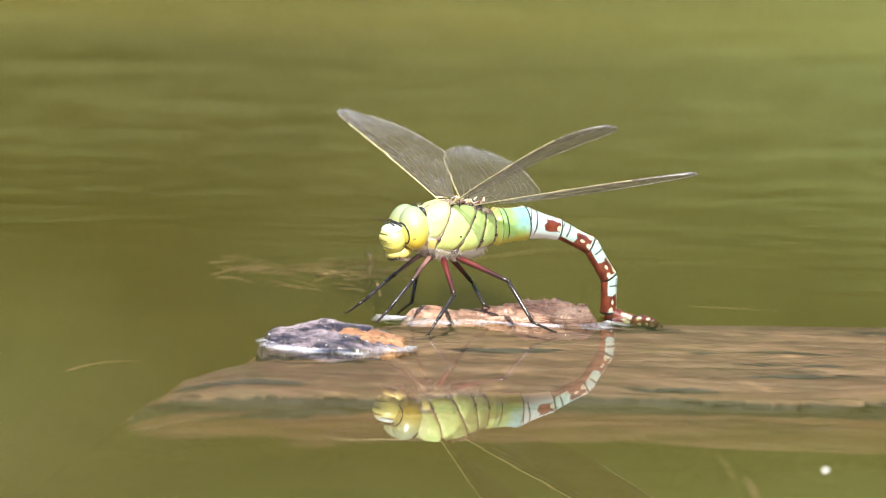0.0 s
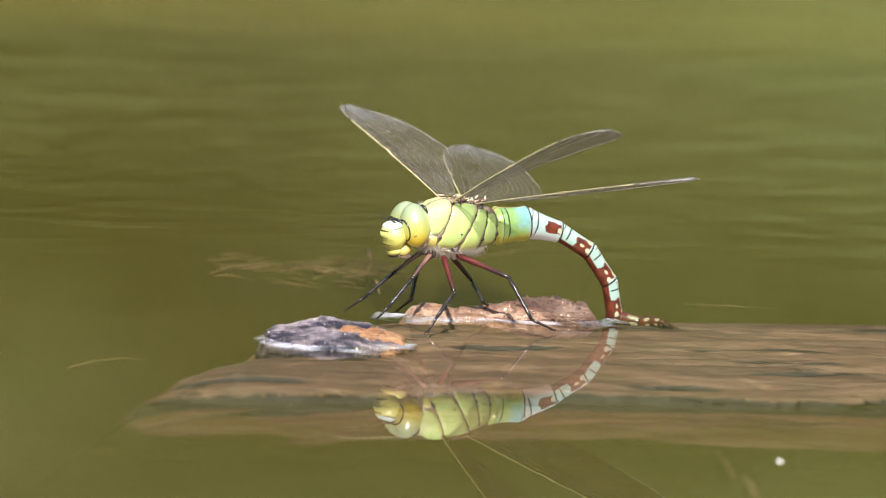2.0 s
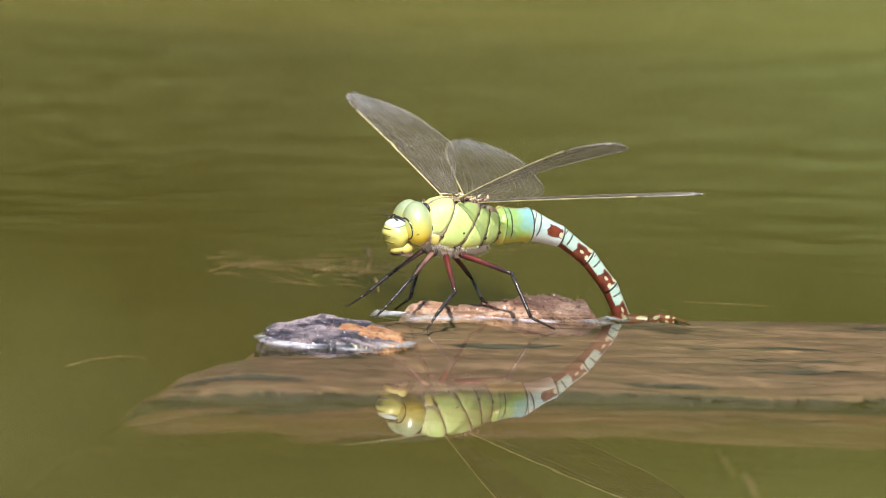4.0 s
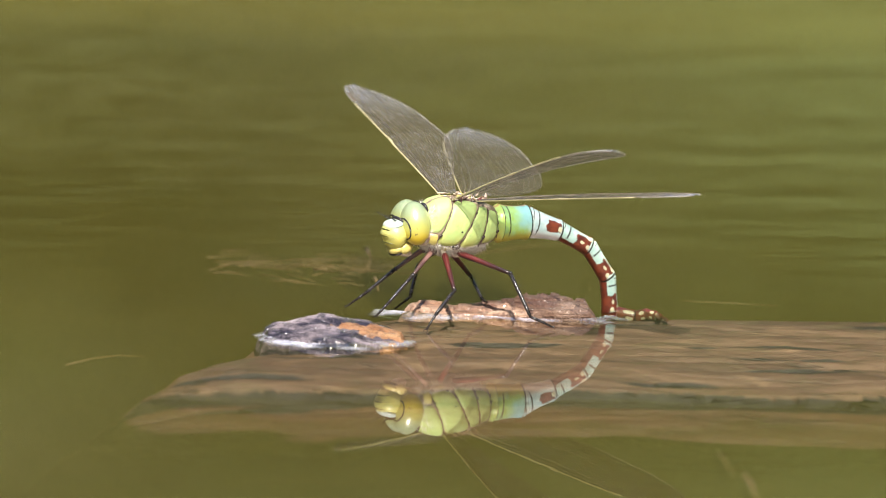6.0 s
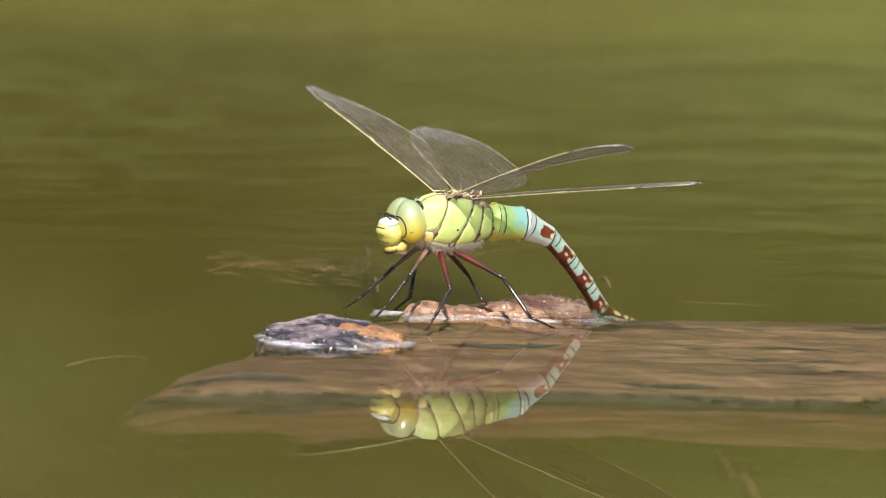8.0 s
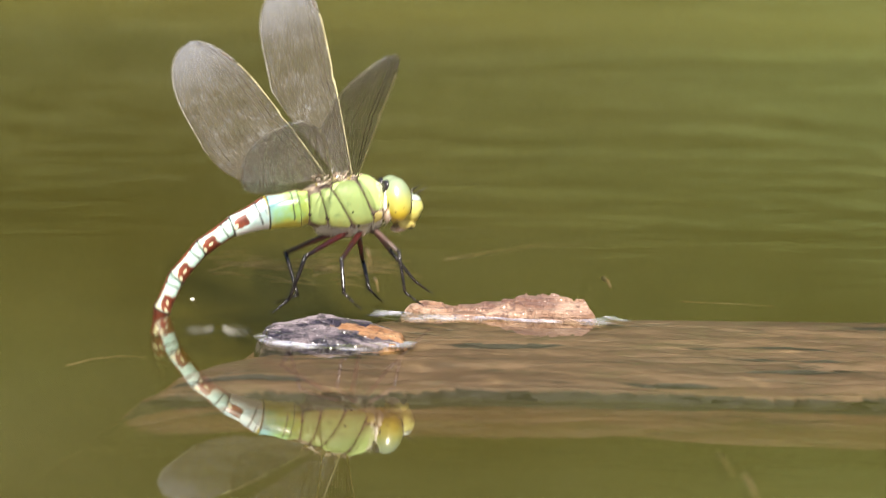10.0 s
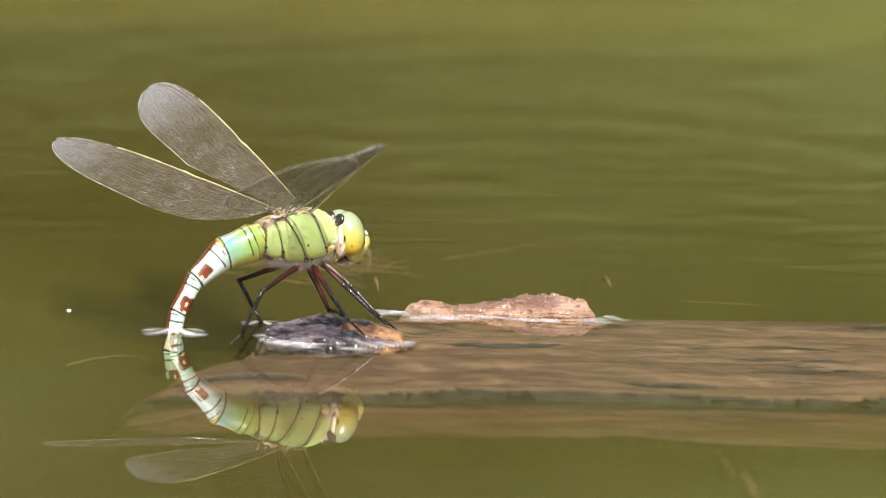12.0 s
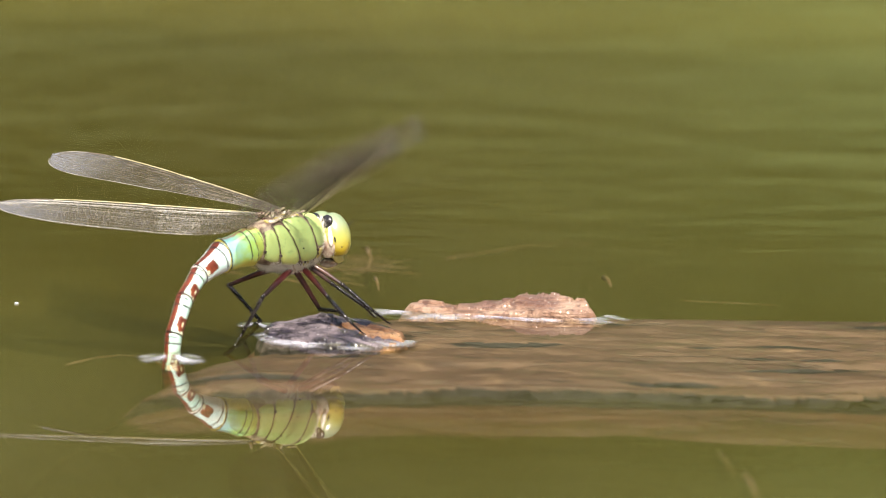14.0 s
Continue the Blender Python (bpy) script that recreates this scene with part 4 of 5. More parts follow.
def make_legs(root):
    """Each limb piece runs along its own +x from its upper joint."""
    legs = {}
    for key in COXA:
        f, t, s = LIMB[key[1]]
        near = 1.0 if key[1] != "f" else 0.85
        femur = part("femur", tube([(-0.3, 0, 0), (f * 0.12, 0, 0.05), (f * 0.5, 0, 0.1), (f * 0.9, 0, 0), (f + 0.15, 0, 0)], [q * near * 1.15 for q in (0.42, 0.54, 0.46, 0.36, 0.34)], 10), FRONT_LEG if key[1] == "f" else RED_LEG, root, "cream and dark brown upper leg" if key[1] == "f" else "dark red-brown upper leg")
        knee = ellipsoid((0.52, 0.46, 0.48), (f, 0, 0), (0, 0, 0), 12)
        part("knee", knee, BLACK, femur, "black knee joint")
        tibia = part("tibia", tube([(0, 0, 0), (t * 0.3, 0, 0.05), (t * 0.8, 0, 0), (t + 0.1, 0, 0)], [q * near * 1.25 for q in (0.36, 0.33, 0.29, 0.27)], 8), BLACK, root, "thin black spiny lower leg")
        bm = bmesh.new()
        for i in range(14):
            x = t * (0.1 + 0.85 * i / 13)
            sd = 1 if i % 2 else -1
            tube([(x, 0.2 * sd, -0.2), (x + 0.35, 0.75 * sd, -0.75)], (0.07, 0.02), 4, bm)
        part("spines", bm, BLACK, tibia)
        bm = tube([(0, 0, 0), (s * 0.3, 0, 0), (s * 0.32, 0, 0), (s * 0.65, 0, 0), (s * 0.67, 0, 0), (s, 0, -0.05)], (0.26, 0.3, 0.22, 0.27, 0.2, 0.2), 8)
        tube([(s, 0.05, 0), (s + 0.5, 0.4, 0.12), (s + 0.7, 0.5, -0.15)], (0.13, 0.1, 0.03), 5, bm)
        tube([(s, -0.05, 0), (s + 0.5, -0.4, 0.12), (s + 0.7, -0.5, -0.15)], (0.13, 0.1, 0.03), 5, bm)
        tarsus = part("tarsus", bm, BLACK, root, "black jointed foot with claws")
        legs[key] = (femur, tibia, tarsus)
        part("coxa", ellipsoid((1.0, 0.8, 1.1), COXA[key], (0, 0, 0), 12), DARK_SEAM if key[1] == "f" else CREAM, root)
    return legs


def make_dragonfly():
    root = thing("dragonfly", "female emperor dragonfly, green thorax, blue and brown curved abdomen, laying eggs", "dragonfly")
    head = make_head(root)
    make_thorax(root)
    return root, head, make_abdomen(root), make_wings(root), make_legs(root)


# ---- the blue damselfly ----
def make_damselfly():
    blue = mottled("sky_blue_cuticle", (0.07, 0.19, 0.38), (0.13, 0.28, 0.46), 400, 0.35, 0.1, 0.2)
    root = thing("damselfly", "small sky-blue damselfly in flight over the pond", "damselfly")
    part("thorax", ellipsoid((3.2, 1.8, 2.0), (0, 0, 0), (0, -15, 0), 18), blue, root)
    head = part("head", ellipsoid((1.1, 1.4, 1.1), (4.0, 0, 0.4), (0, 0, 0), 14), blue, root)
    for s in (1, -1):
        part("eye", ellipsoid((0.9, 0.8, 0.9), (4.2, 1.7 * s, 0.5), (0, 0, 0), 14), BLACK, head)
    for i in range(8):
        x0, x1 = -2.6 - 2.8 * i, -2.6 - 2.8 * (i + 1)
        bm = tube([(x0, 0, 0), (x0 - 0.4, 0, 0), (x1 + 0.4, 0, 0), (x1, 0, 0)], (0.8, 0.85, 0.8, 0.75), 12)
        seg = part("abdomen_segment", bm, blue, root)
        part("dark_ring", tube([(x1 + 0.25, 0, 0), (x1 - 0.1, 0, 0)], (0.88, 0.85), 12), BLACK, seg)
    wings = []
    for s in (1, -1):
        for x in (1.0, -1.2):
            rows = []
            for i in range(25):
                u = i / 24
                w = 3.6 * (0.12 + 0.88 * min(1, u / 0.5)) * math.sqrt(max(0.0, 1 - max(0, (u - 0.8) / 0.2) ** 2)) + 0.02
                rows.append([Vector((20 * u, 0.5 - w * j / 4, 0)) for j in range(5)])
            bm = loft(rows, closed=False, caps=False)
            bmesh.ops.solidify(bm, geom=bm.faces[:], thickness=0.02 * MM)
            w = part("wing", bm, BLUE_MEMBRANE, root, "clear narrow wing")
            part("leading_vein", tube([(0, 0.5, 0), (10, 0.5, 0), (16, 0.5, 0)], (0.14, 0.1, 0.06), 5), VEIN, w)
            wings.append((w, s, Vector((x, s * 0.8, 1.4))))
    return root, wings


# ---- small things on the water ----
def weed_sprig(label, stems, material=WEED, lift=0.0):
    bm = bmesh.new()
    for pts, r in stems:
        tube(pts, [r * (1 - 0.6 * i / (len(pts) - 1)) for i in range(len(pts))], 6, bm)
    ob = part("weed_sprig", bm, material)
    return tagged(ob, label, "water weed")


def make_weed():
    rnd = random.Random(21)
    fine = []
    for x0, y0, n in ((-45, 62, 24), (-28, 68, 22), (-19, 62, 8)):
        for i in range(n):
            x, y = x0 + rnd.uniform(-3, 14), y0 + rnd.gauss(0, 7)
            ln, turn = rnd.uniform(4, 12), rnd.gauss(0.1, 0.5)
            z = rnd.uniform(-2.2, -0.2)
            fine.append(([(x, y, z), (x + ln * 0.5 * math.cos(turn), y + ln * 0.5 * math.sin(turn) + rnd.uniform(-1, 1), z + 0.2), (x + ln * math.cos(turn), y + ln * math.sin(turn), z)], 0.13))
    fine.append(([(-16, 86, -0.6), (-15.5, 78, -0.2), (-15, 72, -0.4), (-15.5, 64, -1.0)], 0.5))
    fine.append(([(-14, 52, -0.6), (-13.5, 46, 0.0), (-13, 39, -0.8)], 0.42))
    fine.append(([(-26, 60, -0.8), (-24, 58, -0.2), (-22, 59, -0.8)], 0.4))
    weed_sprig("brown rotting weed sprig in the water behind the log", fine)
    weed_sprig("thin pale grass stem floating beyond the log", [([(-72, -48, -2.0), (-67, -43, -1.4), (-62, -39, -1.4), (-57, -36, -2.0)], 0.14)])
    weed_sprig("broken brown stalk in the water in front of the log", [([(57.2, -135, -1.6), (57.0, -143, -0.4), (58.0, -151, -0.1), (58.6, -160, -0.1), (59.5, -170, -0.5)], 0.42)])
    weed_sprig("thin brown stem drifting in front of the log", [([(52.4, -116, -1.2), (53.6, -127, -0.6), (55.0, -139, -1.2)], 0.3)])
    weed_sprig("small orange weed scrap afloat on the pond", [([(31.6, 64, -0.9), (32.4, 59, -0.5), (33, 54, -0.9)], 0.55)])
    weed_sprig("thin brown stem floating on open water", [([(0, 84, -1.9), (9, 94, -1.8), (18, 104, -1.9), (30, 110, -2.2)], 0.14)])
    weed_sprig("thin pale stem floating behind the log", [([(47, 38, -0.3), (56, 36.5, -0.1), (66, 36.5, -0.3)], 0.1)])


def bubble(label, r):
    bm = ellipsoid((r, r * 0.8, r * 0.55), (0, 0, 0.1), (0, 0, 0), 12)
    return tagged(part("foam_speck", bm, FOAM), label, "foam")


WATER_SHEET = make_pond()
make_log()
make_bark()
make_weed()
DRAGONFLY, HEAD, ABDOMEN, WINGS, LEGS = make_dragonfly()
DAMSELFLY, SMALL_WINGS = make_damselfly()
SPECK = bubble("white foam speck drifting on the water", 0.55)
SPECK_FAR = bubble("tiny white foam speck drifting on the open water", 0.45)


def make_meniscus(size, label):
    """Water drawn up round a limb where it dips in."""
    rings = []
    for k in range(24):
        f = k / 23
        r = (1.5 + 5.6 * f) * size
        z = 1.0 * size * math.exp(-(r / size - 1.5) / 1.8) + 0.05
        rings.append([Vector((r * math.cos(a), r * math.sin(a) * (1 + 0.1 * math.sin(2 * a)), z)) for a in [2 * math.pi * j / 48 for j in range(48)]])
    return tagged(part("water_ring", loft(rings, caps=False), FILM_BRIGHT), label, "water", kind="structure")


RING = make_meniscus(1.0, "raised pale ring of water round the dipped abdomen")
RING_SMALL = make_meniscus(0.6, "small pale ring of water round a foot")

# ---- how things move ----
BODY = [  # seconds, x, y, z (mm), turn, nose down, lean
    (0.0, 1.1, 11, 18.4, 206, 0, 0), (1.5, 1.0, 11, 18.6, 206, 0, 0), (2.0, 1.4, 11, 18.3, 206, -1, 0), (3.0, 2.1, 11, 18.3, 206, -2, 0),
    (5.5, 1.9, 11, 18.0, 206, -1, 0), (6.5, 1.6, 11, 18.4, 206, 0, 0), (7.5, 1.0, 11, 18.7, 206, 0, 0), (8.2, 0.8, 11, 18.8, 206, 0, 0),
    (8.6, 0.5, 12, 20.5, 203, -4, 0), (8.9, -2.0, 13, 30.0, 178, -10, 3), (9.2, -8.0, 13, 34.0, 122, -10, 5), (9.5, -14.0, 11, 33.0, 66, -8, 3),
    (9.8, -19.0, 8, 27.0, 22, -5, 0), (10.1, -21.0, 7, 20.0, 9, -2, 0), (10.3, -21.0, 7, 18.8, 7, 0, 0), (10.5, -19.3, 7, 19.3, 8, 0, 0),
    (10.7, -19.7, 6, 19.2, 11, 0, 0), (11.0, -22.1, -3, 18.9, 20, 0, 0), (11.5, -26.5, -5.0, 18.7, 21, 0, 0), (12.0, -29.5, -9.5, 18.0, 23, 0, 0),
    (12.5, -30.6, -11.5, 17.4, 24, 0, 0), (13.0, -30.8, -11.5, 17.3, 28, 0, 0), (13.5, -30.5, -11.5, 17.2, 32, 0, 0), (14.0, -31.4, -11.5, 17.5, 38, 0, 0)]
BEAT = [(8.5, 10, 20), (8.6, 5, 45), (8.7, 5, -5), (8.8, 5, 45), (8.9, 5, -5), (9.0, 5, 45), (9.1, 5, -5), (9.2, 5, 45), (9.3, 5, -5), (9.4, 5, 45),
        (9.5, 5, -5), (9.6, 5, 45), (9.7, 5, -5), (9.8, 5, 45), (9.9, 5, 0), (10.0, 5, 40), (10.1, 5, 5)]
SWING = {  # seconds, sweep back, rise
    "fr": [(0, 4.5, 13.4), (1.5, 4.5, 13.5), (2, 4.6, 14), (2.5, 4.8, 14.6), (3, 4.9, 15.1), (5.5, 5.1, 18.6), (6.0, 5.1, 18), (6.5, 5.1, 17.8), (7.5, 5.1, 17.2), (7.8, 2, 17.3), (8, -2.8, 17.3), (8.2, -2, 17.6), *BEAT,
           (10.3, 24, 15), (10.7, 28, 16), (10.8, 14, 24.5), (10.9, 10.5, 27), (11, 9.5, 28.9), (11.2, 9.5, 28), (11.5, 14, 24.2), (11.8, 13, 24), (12.1, 7.3, 27.1), (12.5, 12.3, 28.6), (13, 2.3, 30.3), (13.5, 6.9, 30.6), (13.8, 9, 35), (14, 10.2, 36.8)],
    "fl": [(0, 10.1, 29.5), (1.5, 10.1, 29.5), (2, 10.1, 28.3), (3, 10.3, 26), (5.5, 10.2, 24.1), (6.5, 10.2, 22.8), (7.5, 11, 23.7), (8, 14.8, 23.7), (8.2, 13, 23.7), *BEAT,
           (10.3, -1, 25.7), (10.5, 2.2, 26), (10.7, 0, 23.5), (10.8, 3, 21.5), (10.9, 6.5, 18), (11, 10.5, 20.5), (11.2, 17, 23.5), (11.5, 17.6, 22.9), (11.8, 15, 24), (12.1, 14.9, 19.4), (12.5, 12.2, 16.3), (13, 22.9, 15.1), (13.5, 22.4, 14), (13.8, 20, 7.5), (14, 21.5, 8.8)],
    "hl": [(0, 28.4, 14.8), (1.5, 28.4, 14.8), (2, 28, 13.8), (2.5, 28, 12), (3, 27.6, 10.8), (5.5, 27.4, 10.1), (6.5, 27.4, 9), (7.5, 28, 11), (8, 30.1, 11), (8.2, 29, 12), *[(t + 0.03, s + 15, r - 6) for t, s, r in BEAT],
           (10.3, 20, 15.2), (10.5, 22.5, 16.1), (10.7, 20, 15), (10.8, 23, 12.5), (10.9, 26, 8.5), (11, 30.4, 10.9), (11.2, 36, 14), (11.5, 37.0, 12.1), (11.8, 32, 12), (12.1, 34, 8), (12.5, 30.1, 5.3), (13, 43.4, 2.7), (13.5, 45.9, 2.3), (13.8, 49, -1.5), (14, 53.7, 1.1)],
    "hr": [(0, 25.2, 2.5), (3, 24.4, 3), (5.5, 24.3, 5.8), (6.5, 24.3, 5.9), (7.5, 24, 5.5), (8, 16.4, 5.1), (8.2, 19, 6), *[(t + 0.03, s + 15, r - 6) for t, s, r in BEAT],
           (10.3, 38, 12), (10.5, 40, 9), (10.7, 43, 11), (10.8, 25, 17), (11.0, 7, 24), (11.2, 7, 23), (11.5, 13, 19), (11.8, 12, 19), (12.1, 6, 22.5), (12.5, 11, 23), (13.0, 2, 25), (13.5, 6, 26), (13.8, 8, 30), (14.0, 9, 32)]}
TWIST = {  # turn of the blade about its span
    "fr": [(0, -2.6), (3, -5.2), (5.5, -3.7), (7.5, -3), (8, 5.3), (8.2, 5), (8.6, 10), (10.1, 10), (10.3, 5), (10.7, 5), (11, 11), (11.5, 7), (12, 0.4), (12.5, -2), (13, -7), (14, -3)],
    "fl": [(0, -13.9), (3, -9.1), (5.5, -7.7), (8, -8.3), (8.2, -6), (8.6, 10), (10.1, 10), (10.3, 22), (10.5, 20.5), (10.7, 30), (11.0, 46), (11.2, 26), (11.5, 10), (12.0, 14.6), (12.5, 2), (13, -8), (13.5, -3), (14, -0.6)],
    "hl": [(0, -2), (3, -3.3), (5.5, -2.2), (8, -3.3), (8.2, -2), (8.6, 10), (10.1, 10), (10.3, 60), (10.5, 64), (10.7, 50), (11.0, 10), (11.5, 8), (12, 5), (12.5, 4.3), (13, 2.7), (13.5, 4), (14, 6)],
    "hr": [(0, 5.3), (3, 3.7), (5.5, 0.7), (8, 0.5), (8.6, 10), (10.1, 10), (10.3, 0), (10.7, 2), (11, 0), (13, -6), (14, -2)]}
# seconds, droop of the abdomen at its root, further back (four), sideways bend of the tip, twist, sideways bend of the whole
CURL = [(0.0, -4, 27, 89, -18, 4, 19.7, 15, 11), (1.5, -4, 27, 90, -18, 4, 20.5, 15, 10), (2.0, -3, 31, 78, -22, 3, 16, 15, 12), (3.0, 0, 42, 54, -30, 0, 6.7, 15, 14), (5.5, 0, 26, 81, -28, 2, 21, 15, 5),
        (6.5, 0, 30, 85, -28, 2, 19, 15, 2), (7.5, 1, 27.6, 88, -26, 2, 22, 15, 4), (7.8, 0, 28, 76, -14, 4, 14, 15, -4), (8.0, 6, 43, 51, 14, 18, -4, 15, -17), (8.2, 1, 35, 60, 8, 12, 2, 15, -6),
        (8.6, 0, 10, 20, 20, 10, 0, 15, 0), (9.2, -4, 0, 2, 4, 4, 0, 0, 0), (9.8, 0, 20, 40, 50, 50, 0, 0, 0), (10.3, 14, 57, 107, 150, 185, 0, 0, 14), (10.7, 14, 57, 107, 150, 185, 0, 0, 14),
        (11.0, 12, 59, 105, 148, 185, 0, 0, 12), (12.5, 22, 63, 94, 150, 190, 0, 0, -8), (13.5, 15, 47, 84, 120, 160, 0, 0, -20), (14.0, 12, 34, 81, 100, 140, 0, 0, -27)]
# seconds and the place of each foot (mm)
STAND_A = {"rf": (-16.4, 9.0, 3.2), "lf": (-11.0, -2.0, 4.0), "rm": (-6.7, 16.0, 2.3), "lm": (-1.4, -5.0, 3.0), "rh": (7.5, 13.0, 2.9), "lh": (17.0, -1.0, 2.4)}
STAND_B = {"rh": (-31.2, -3.4, 1.2), "lh": (-28.2, 4.0, 0.8), "rm": (-19.9, -9.8, 5.0), "lm": (-12.5, 12.1, 2.0), "rf": (-5.5, 2.0, 2.9), "lf": (-2.3, 14.0, 3.5)}
STAND_C = {"rh": (-38.9, -19.7, 0.3), "lh": (-35.5, -6.2, 0.3), "rm": (-17.9, -24.6, 4.0), "lm": (-20.4, -14.0, 4.4), "rf": (-12.4, -13.0, 3.5), "lf": (-13.5, -7.8, 3.0)}
TUCK = {"f": (6.5, 2.5, -10.0), "m": (0.5, 4.0, -11.5), "h": (-9.0, 4.0, -10.0)}     # in the body's space, in flight


def at(table, t):
    """The table's row at t, eased between its times."""
    if t <= table[0][0]:
        return table[0][1:]
    for a, b in zip(table, table[1:]):
        if t <= b[0]:
            f = (t - a[0]) / (b[0] - a[0])
            f = 0.5 * f + 0.5 * f * f * (3 - 2 * f)
            return tuple(p + (q - p) * f for p, q in zip(a[1:], b[1:]))
    return table[-1][1:]


def body_pose(t):
    x, y, z, turn, nose, lean = at(BODY, t)
    return Matrix.Translation(Vector((x, y, z)) * MM) @ Matrix.Rotation(radians(turn), 4, "Z") @ Matrix.Rotation(radians(nose), 4, "Y") @ Matrix.Rotation(radians(lean), 4, "X")


def along(origin, x_axis, up):
    """A pose at origin whose x runs along x_axis, with z towards up."""
    x = x_axis.normalized()
    y = up.cross(x).normalized()
    z = x.cross(y)
    return Matrix.Translation(origin) @ Matrix((x, y, z)).transposed().to_4x4()


SHIVER = [(0, 0), (10.7, 0), (10.9, 4), (11.2, 4), (11.4, 1), (11.9, 1), (12.1, 4), (12.3, 1), (13.4, 1), (13.7, 5), (14, 5)]     # tremble of the near wings


def wing_pose(key, t):
    sweep, rise = (radians(v) for v in at(SWING[key], t))
    if key[1] == "r":
        rise += radians(at(SHIVER, t)[0]) * math.sin(2 * math.pi * 13.7 * t)
    side = 1 if key[1] == "l" else -1
    span = Vector((-math.sin(sweep) * math.cos(rise), side * math.cos(sweep) * math.cos(rise), math.sin(rise)))
    fwd = Vector((1, 0, 0))
    chord = (fwd - span * fwd.dot(span)).normalized()
    up = Vector((0, 0, 1))
    up = (up - span * up.dot(span)).normalized()
    a = radians(at(TWIST[key], t)[0])
    nrm = span.cross(chord)
    nrm = nrm if nrm.z > 0 else -nrm
    chord = chord * math.cos(a) + nrm * math.sin(a)
    z = span.cross(chord)
    return Matrix.Translation(Vector(HINGE[key]) * MM) @ Matrix((span, chord, z)).transposed().to_4x4()


def abdomen_poses(t):
    a0, a1, a2, a3, a4, side, twist, lat = at(CURL, t)
    p = ABD_BASE * MM
    out = []
    for i, (ln, r0, r1) in enumerate(SEGMENTS + [(4, 1, 1)]):
        droop = radians(float(np.interp(i, (0, 1, 3, 5, 6.5, 8), (a0, a0, a1, a2, a3, a4))))
        bend = radians(lat) * min(1, max(0, i - 1) / 2) + radians(side) * max(0, i - 5)
        roll = radians(twist) * min(1, max(0, (i - 1) / 3))
        d = Vector((-math.cos(droop) * math.cos(bend), math.sin(bend) * math.cos(droop), -math.sin(droop)))
        up = Vector((-math.sin(droop), 0, math.cos(droop)))
        m = along(p, -d, up) @ Matrix.Rotation(roll, 4, "X")
        out.append(m)
        p = p + d * ln * MM
    return out


def foot_at(key, t):
    """Where a foot is, in the body's space."""
    inv = body_pose(t).inverted()
    tuck = Vector(TUCK[key[1]])
    tuck.y *= 1 if key[0] == "l" else -1
    tuck = tuck * MM
    ground_a, ground_b, ground_c = (inv @ (Vector(s[key]) * MM) for s in (STAND_A, STAND_B, STAND_C))
    if t < 8.45:
        return ground_a
    if t < 8.85:
        return ground_a.lerp(tuck, (t - 8.45) / 0.4)
    if t < 9.75:
        return tuck
    if t < 10.1:
        return tuck.lerp(ground_b, (t - 9.75) / 0.35)
    shift = {"h": 10.8, "m": 10.95, "f": 11.1}[key[1]] + (0.15 if key[0] == "l" else 0)
    f = min(1, max(0, (t - shift) / 0.35))
    return ground_b.lerp(ground_c, f) + Vector((0, 0, 1.5 * MM * math.sin(math.pi * f)))


POLE = {"lf": (-0.2, 1.0, 0.3), "rf": (-0.2, -1.0, 0.3), "lm": (-1.0, 0.5, 0.1), "rm": (-0.3, -1.0, 0.1), "lh": (-0.6, 0.6, 0.9), "rh": (-0.7, -1.0, -0.3)}
POLE_B = {"lf": (-0.2, 1.0, 0.3), "rf": (0.47, -0.48, 0.74), "lm": (0.19, 0.93, -0.3), "rm": (-0.76, -0.57, 0.31), "lh": (-0.42, 0.72, 0.56), "rh": (-0.6, -0.71, 0.37)}     # after she has moved
TOE = {"f": (0.8, 0.25, -0.62), "m": (0.6, 0.35, -0.6), "h": (-0.75, 0.5, -0.35)}


def leg_poses(key, t):
    f, s, toe = (v * MM for v in LIMB[key[1]])
    hip = Vector(COXA[key]) * MM
    foot = foot_at(key, t)
    d = foot - hip
    reach = min(d.length, (f + s) * 0.998)
    d = d.normalized()
    cos_a = max(-1.0, min(1.0, (f * f + reach * reach - s * s) / (2 * f * reach)))
    side = 1 if key[0] == "l" else -1
    pole = Vector(POLE[key]).lerp(Vector(POLE_B[key]), min(1, max(0, (t - 9.0) / 0.7)))
    pole = (pole - d * pole.dot(d)).normalized()
    knee = hip + (d * cos_a + pole * math.sqrt(1 - cos_a * cos_a)) * f
    ankle = hip + d * reach
    out = Vector(TOE[key[1]])
    out.y *= side
    up = Vector((0.05, 0.1, 1))
    return along(hip, knee - hip, up), along(knee, ankle - knee, Vector((1, 0.1, 0.3))), along(ankle, out, up)


DAMSEL = [  # seconds, x, y, z (mm), turn, nose down
    (0.0, 260, 40, 60, 180, 0), (6.0, 230, -40, 20, 170, 0), (6.3, 105, -40, 6, 160, 5), (6.4, 67.7, -40, 5.6, 150, 0), (6.5, 30.1, 10, 12.8, 85, -5), (6.6, 43.5, 35, 19.5, 72, -7), (6.7, 77.5, 35, 29.6, 45, -6), (6.8, 77.2, 35, 20.9, 101, -8), (6.9, 58.9, 35, 20.8, 108, -3), (7.0, 31.8, 35, 20.2, 100, -6), (7.1, 24.0, 35, 13.0, 98, -3), (7.2, -2.2, 35, 17.6, 95, -4), (7.3, -19.4, 35, 17.3, 92, 0), (7.4, -64.9, 35, 10.9, 112, 0), (7.5, -108.0, 35, 4.0, 115, 0),
    (7.7, -150, 35, 20, 180, 0), (14.0, -300, 60, 80, 180, 0)]


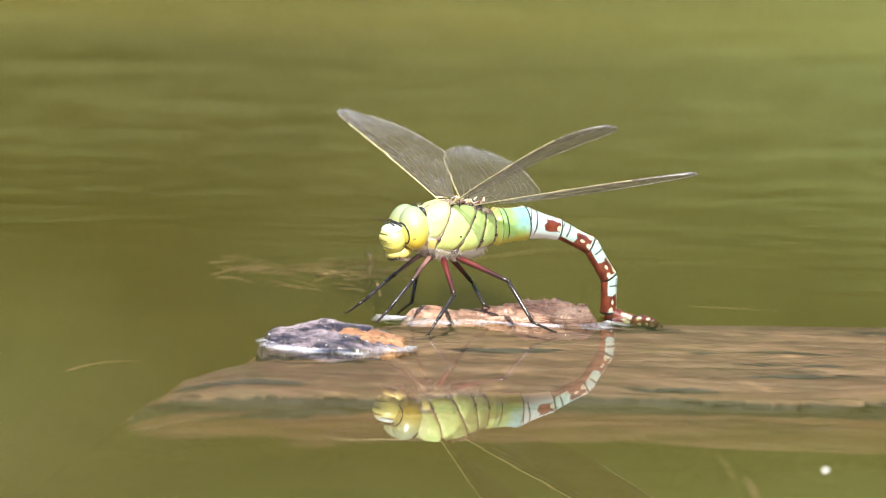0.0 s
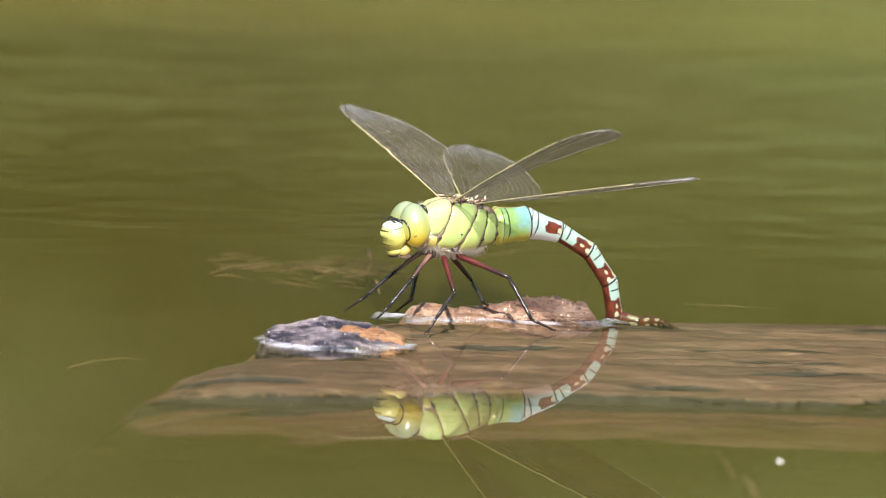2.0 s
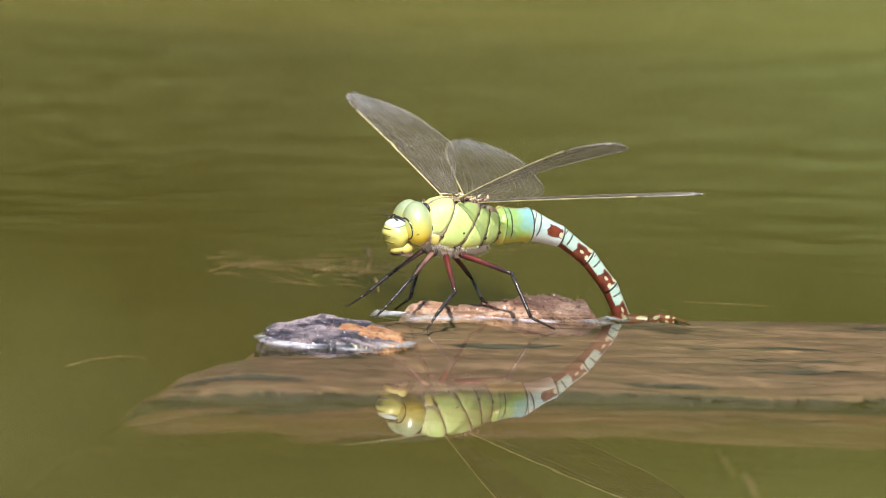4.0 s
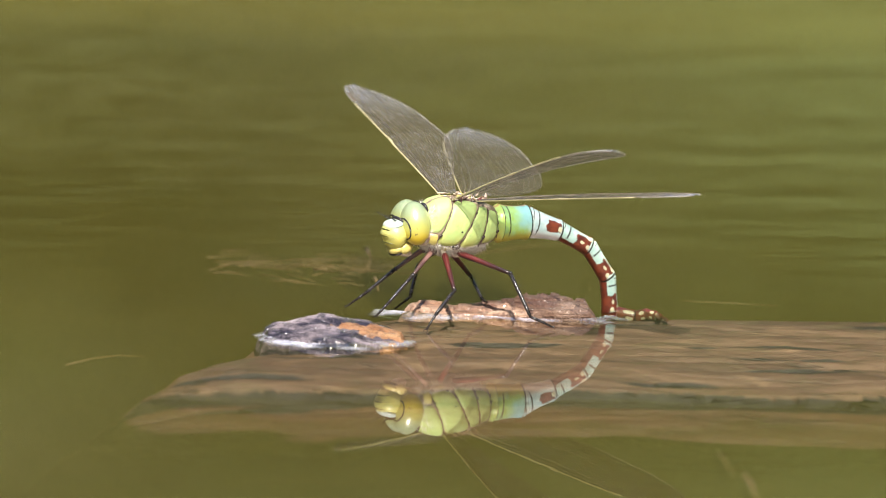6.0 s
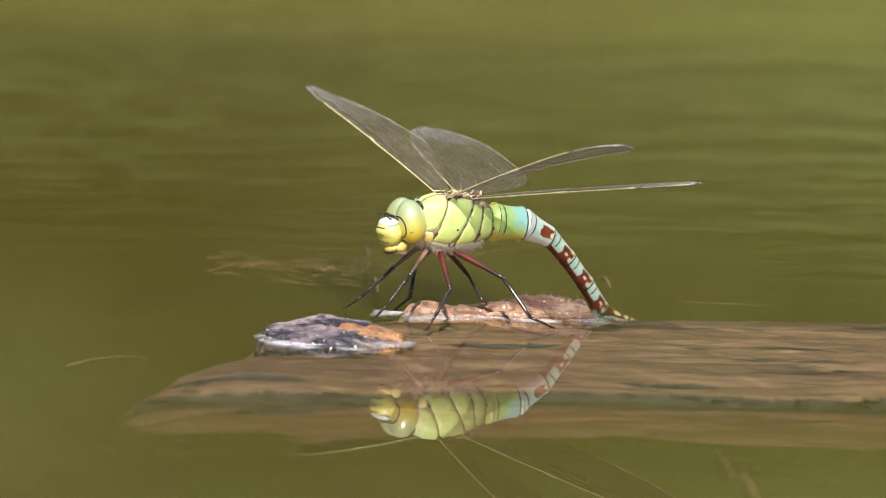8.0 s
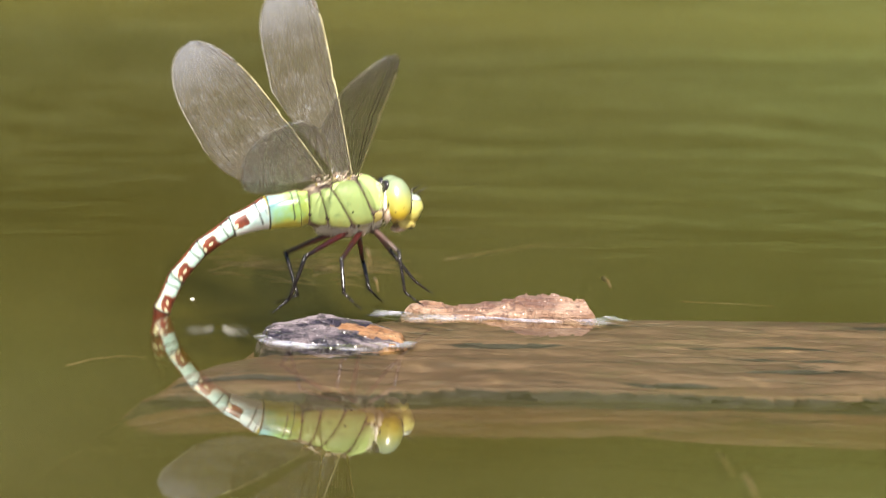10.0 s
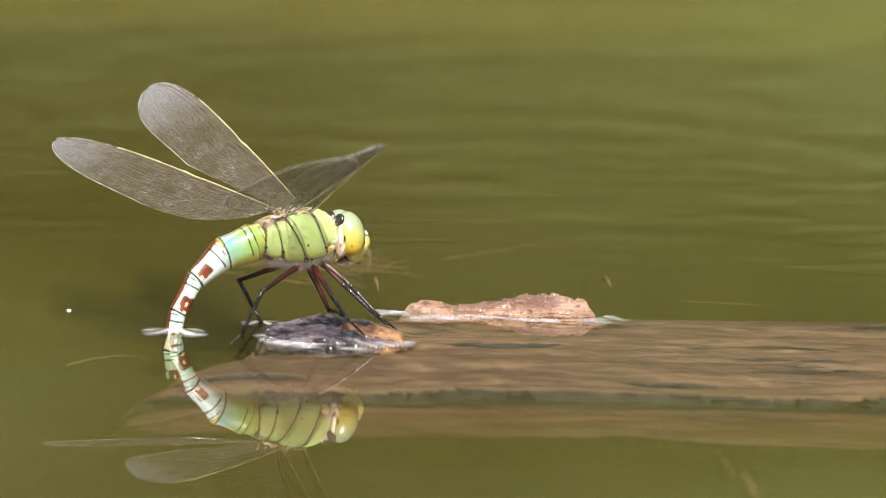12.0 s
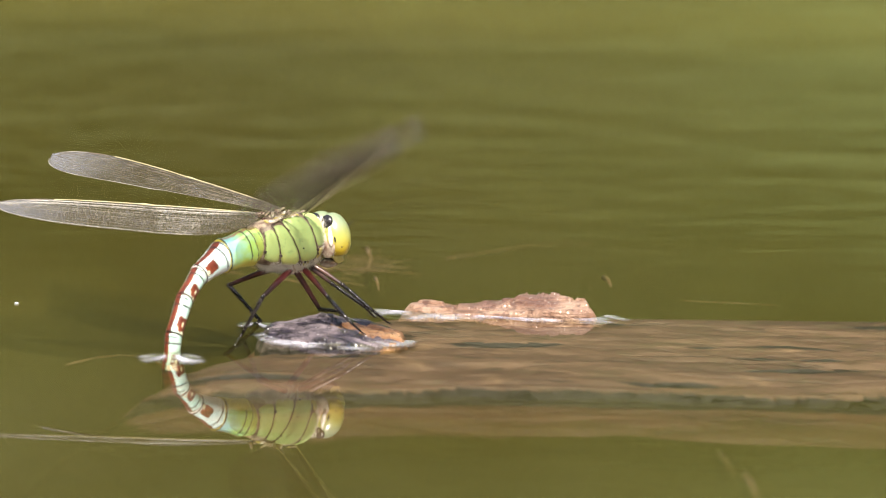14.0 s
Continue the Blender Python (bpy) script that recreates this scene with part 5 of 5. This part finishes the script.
def damsel_pose(t):
    x, y, z, turn, nose = at(DAMSEL, t)
    here = EYE.lerp(Vector((x, y, z)) * MM, 0.91)      # it passes some way in front of the log
    return Matrix.Translation(here) @ Matrix.Rotation(radians(turn), 4, "Z") @ Matrix.Rotation(radians(nose), 4, "Y")


def motions():
    times = [round(i * 0.1, 2) for i in range(141)]
    walk(DRAGONFLY, [(t, body_pose(t)) for t in times])
    fine = [t for t in times if t < 10.7] + [round(10.7 + i / 30, 4) for i in range(100)]
    for key, w in WINGS.items():
        walk(w, [(t, wing_pose(key, t)) for t in (fine if key[1] == "r" else times)])
    poses = {t: abdomen_poses(t) for t in times}
    for i, seg in enumerate(ABDOMEN):
        walk(seg, [(t, poses[t][i]) for t in times])
    for key, pieces in LEGS.items():
        rows = {t: leg_poses(key, t) for t in times}
        for i, piece in enumerate(pieces):
            walk(piece, [(t, rows[t][i]) for t in times])
    nod = [(0, 6, 4), (8.2, 6, 4), (8.6, 0, 0), (10.3, 11, 5), (11.0, 16, 5), (12.5, 17, 5), (14, 18, 5)]
    walk(HEAD, [(t, Matrix.Translation(Vector(HEAD_AT) * MM) @ Matrix.Rotation(radians(at(nod, t)[0]), 4, "Z") @ Matrix.Rotation(radians(at(nod, t)[1]), 4, "Y")) for t in times])
    walk(DAMSELFLY, [(t, damsel_pose(t)) for t in [0.0, 3.0, 6.0] + [round(6.1 + 0.05 * i, 2) for i in range(34)] + [8.5, 11.0, 14.0]])
    beats = [0.0, 6.2] + [6.2 + (i + 1) / 30 for i in range(45)] + [14.0]
    for i, (w, side, hinge) in enumerate(SMALL_WINGS):
        rows = []
        for k, t in enumerate(beats):
            rise = radians((35, 5, -25, 5)[(k + (1 if i % 2 else 0)) % 4])
            sweep = radians(-12 if i % 2 == 0 else 18)
            span = Vector((-math.sin(sweep) * math.cos(rise), side * math.cos(sweep) * math.cos(rise), math.sin(rise)))
            fwd = Vector((1, 0, 0))
            chord = (fwd - span * fwd.dot(span)).normalized()
            rows.append((t, Matrix.Translation(hinge * MM) @ Matrix((span, chord, span.cross(chord))).transposed().to_4x4()))
        walk(w, rows)
    # ripples drift slowly along the log
    walk(WATER_SHEET, [(t, pose(-0.012 * t, 0, 0)) for t in (0.0, 3.5, 7.0, 10.5, 14.0)])
    # the ring of water follows the tail, and lies under the surface while she is elsewhere
    walk(RING, [(t, pose(x * MM, y * MM, z * MM)) for t, x, y, z in ((0.0, -44, 10, -30), (9.7, -44, 10, -30), (10.1, -44, 10, 0), (10.6, -44.5, 10, 0), (11.0, -47, -8, 0), (11.5, -49, -14, 0), (12.0, -52, -20, 0), (12.5, -52.5, -24, 0), (13.0, -52.5, -33, 0), (13.5, -52, -41, 0), (14.0, -52, -49, 0))])
    walk(RING_SMALL, [(t, pose(x * MM, y * MM, z * MM)) for t, x, y, z in ((0.0, -35.5, -6, -30), (10.7, -35.5, -6, -30), (11.0, -35.5, -6, 0), (12.5, -35.7, -6, 0), (14.0, -36.5, -9, 0))])
    walk(SPECK, [*[(t, pose(x * MM, y * MM, 0.0)) for t, x, y in ((0.0, 72.0, -132), (1.5, 66.3, -128), (2.2, 62.6, -127))], (2.5, pose(0.0615, -0.127, -0.004)), (3.2, pose(0.064, -0.138, -0.03)), (14.0, pose(0.064, -0.138, -0.03))])
    walk(SPECK_FAR, [(t, pose(x * MM, y * MM, z * MM)) for t, x, y, z in ((0.0, -42, 12, -30), (9.4, -46, 14, -30), (9.8, -48, 16, 0), (10.5, -54.5, 20.5, 0), (11.0, -63.5, 13.5, 0), (12.5, -75, -2.5, 0), (13.5, -80, 0, 0), (14.0, -83.5, 4.5, 0))])


motions()
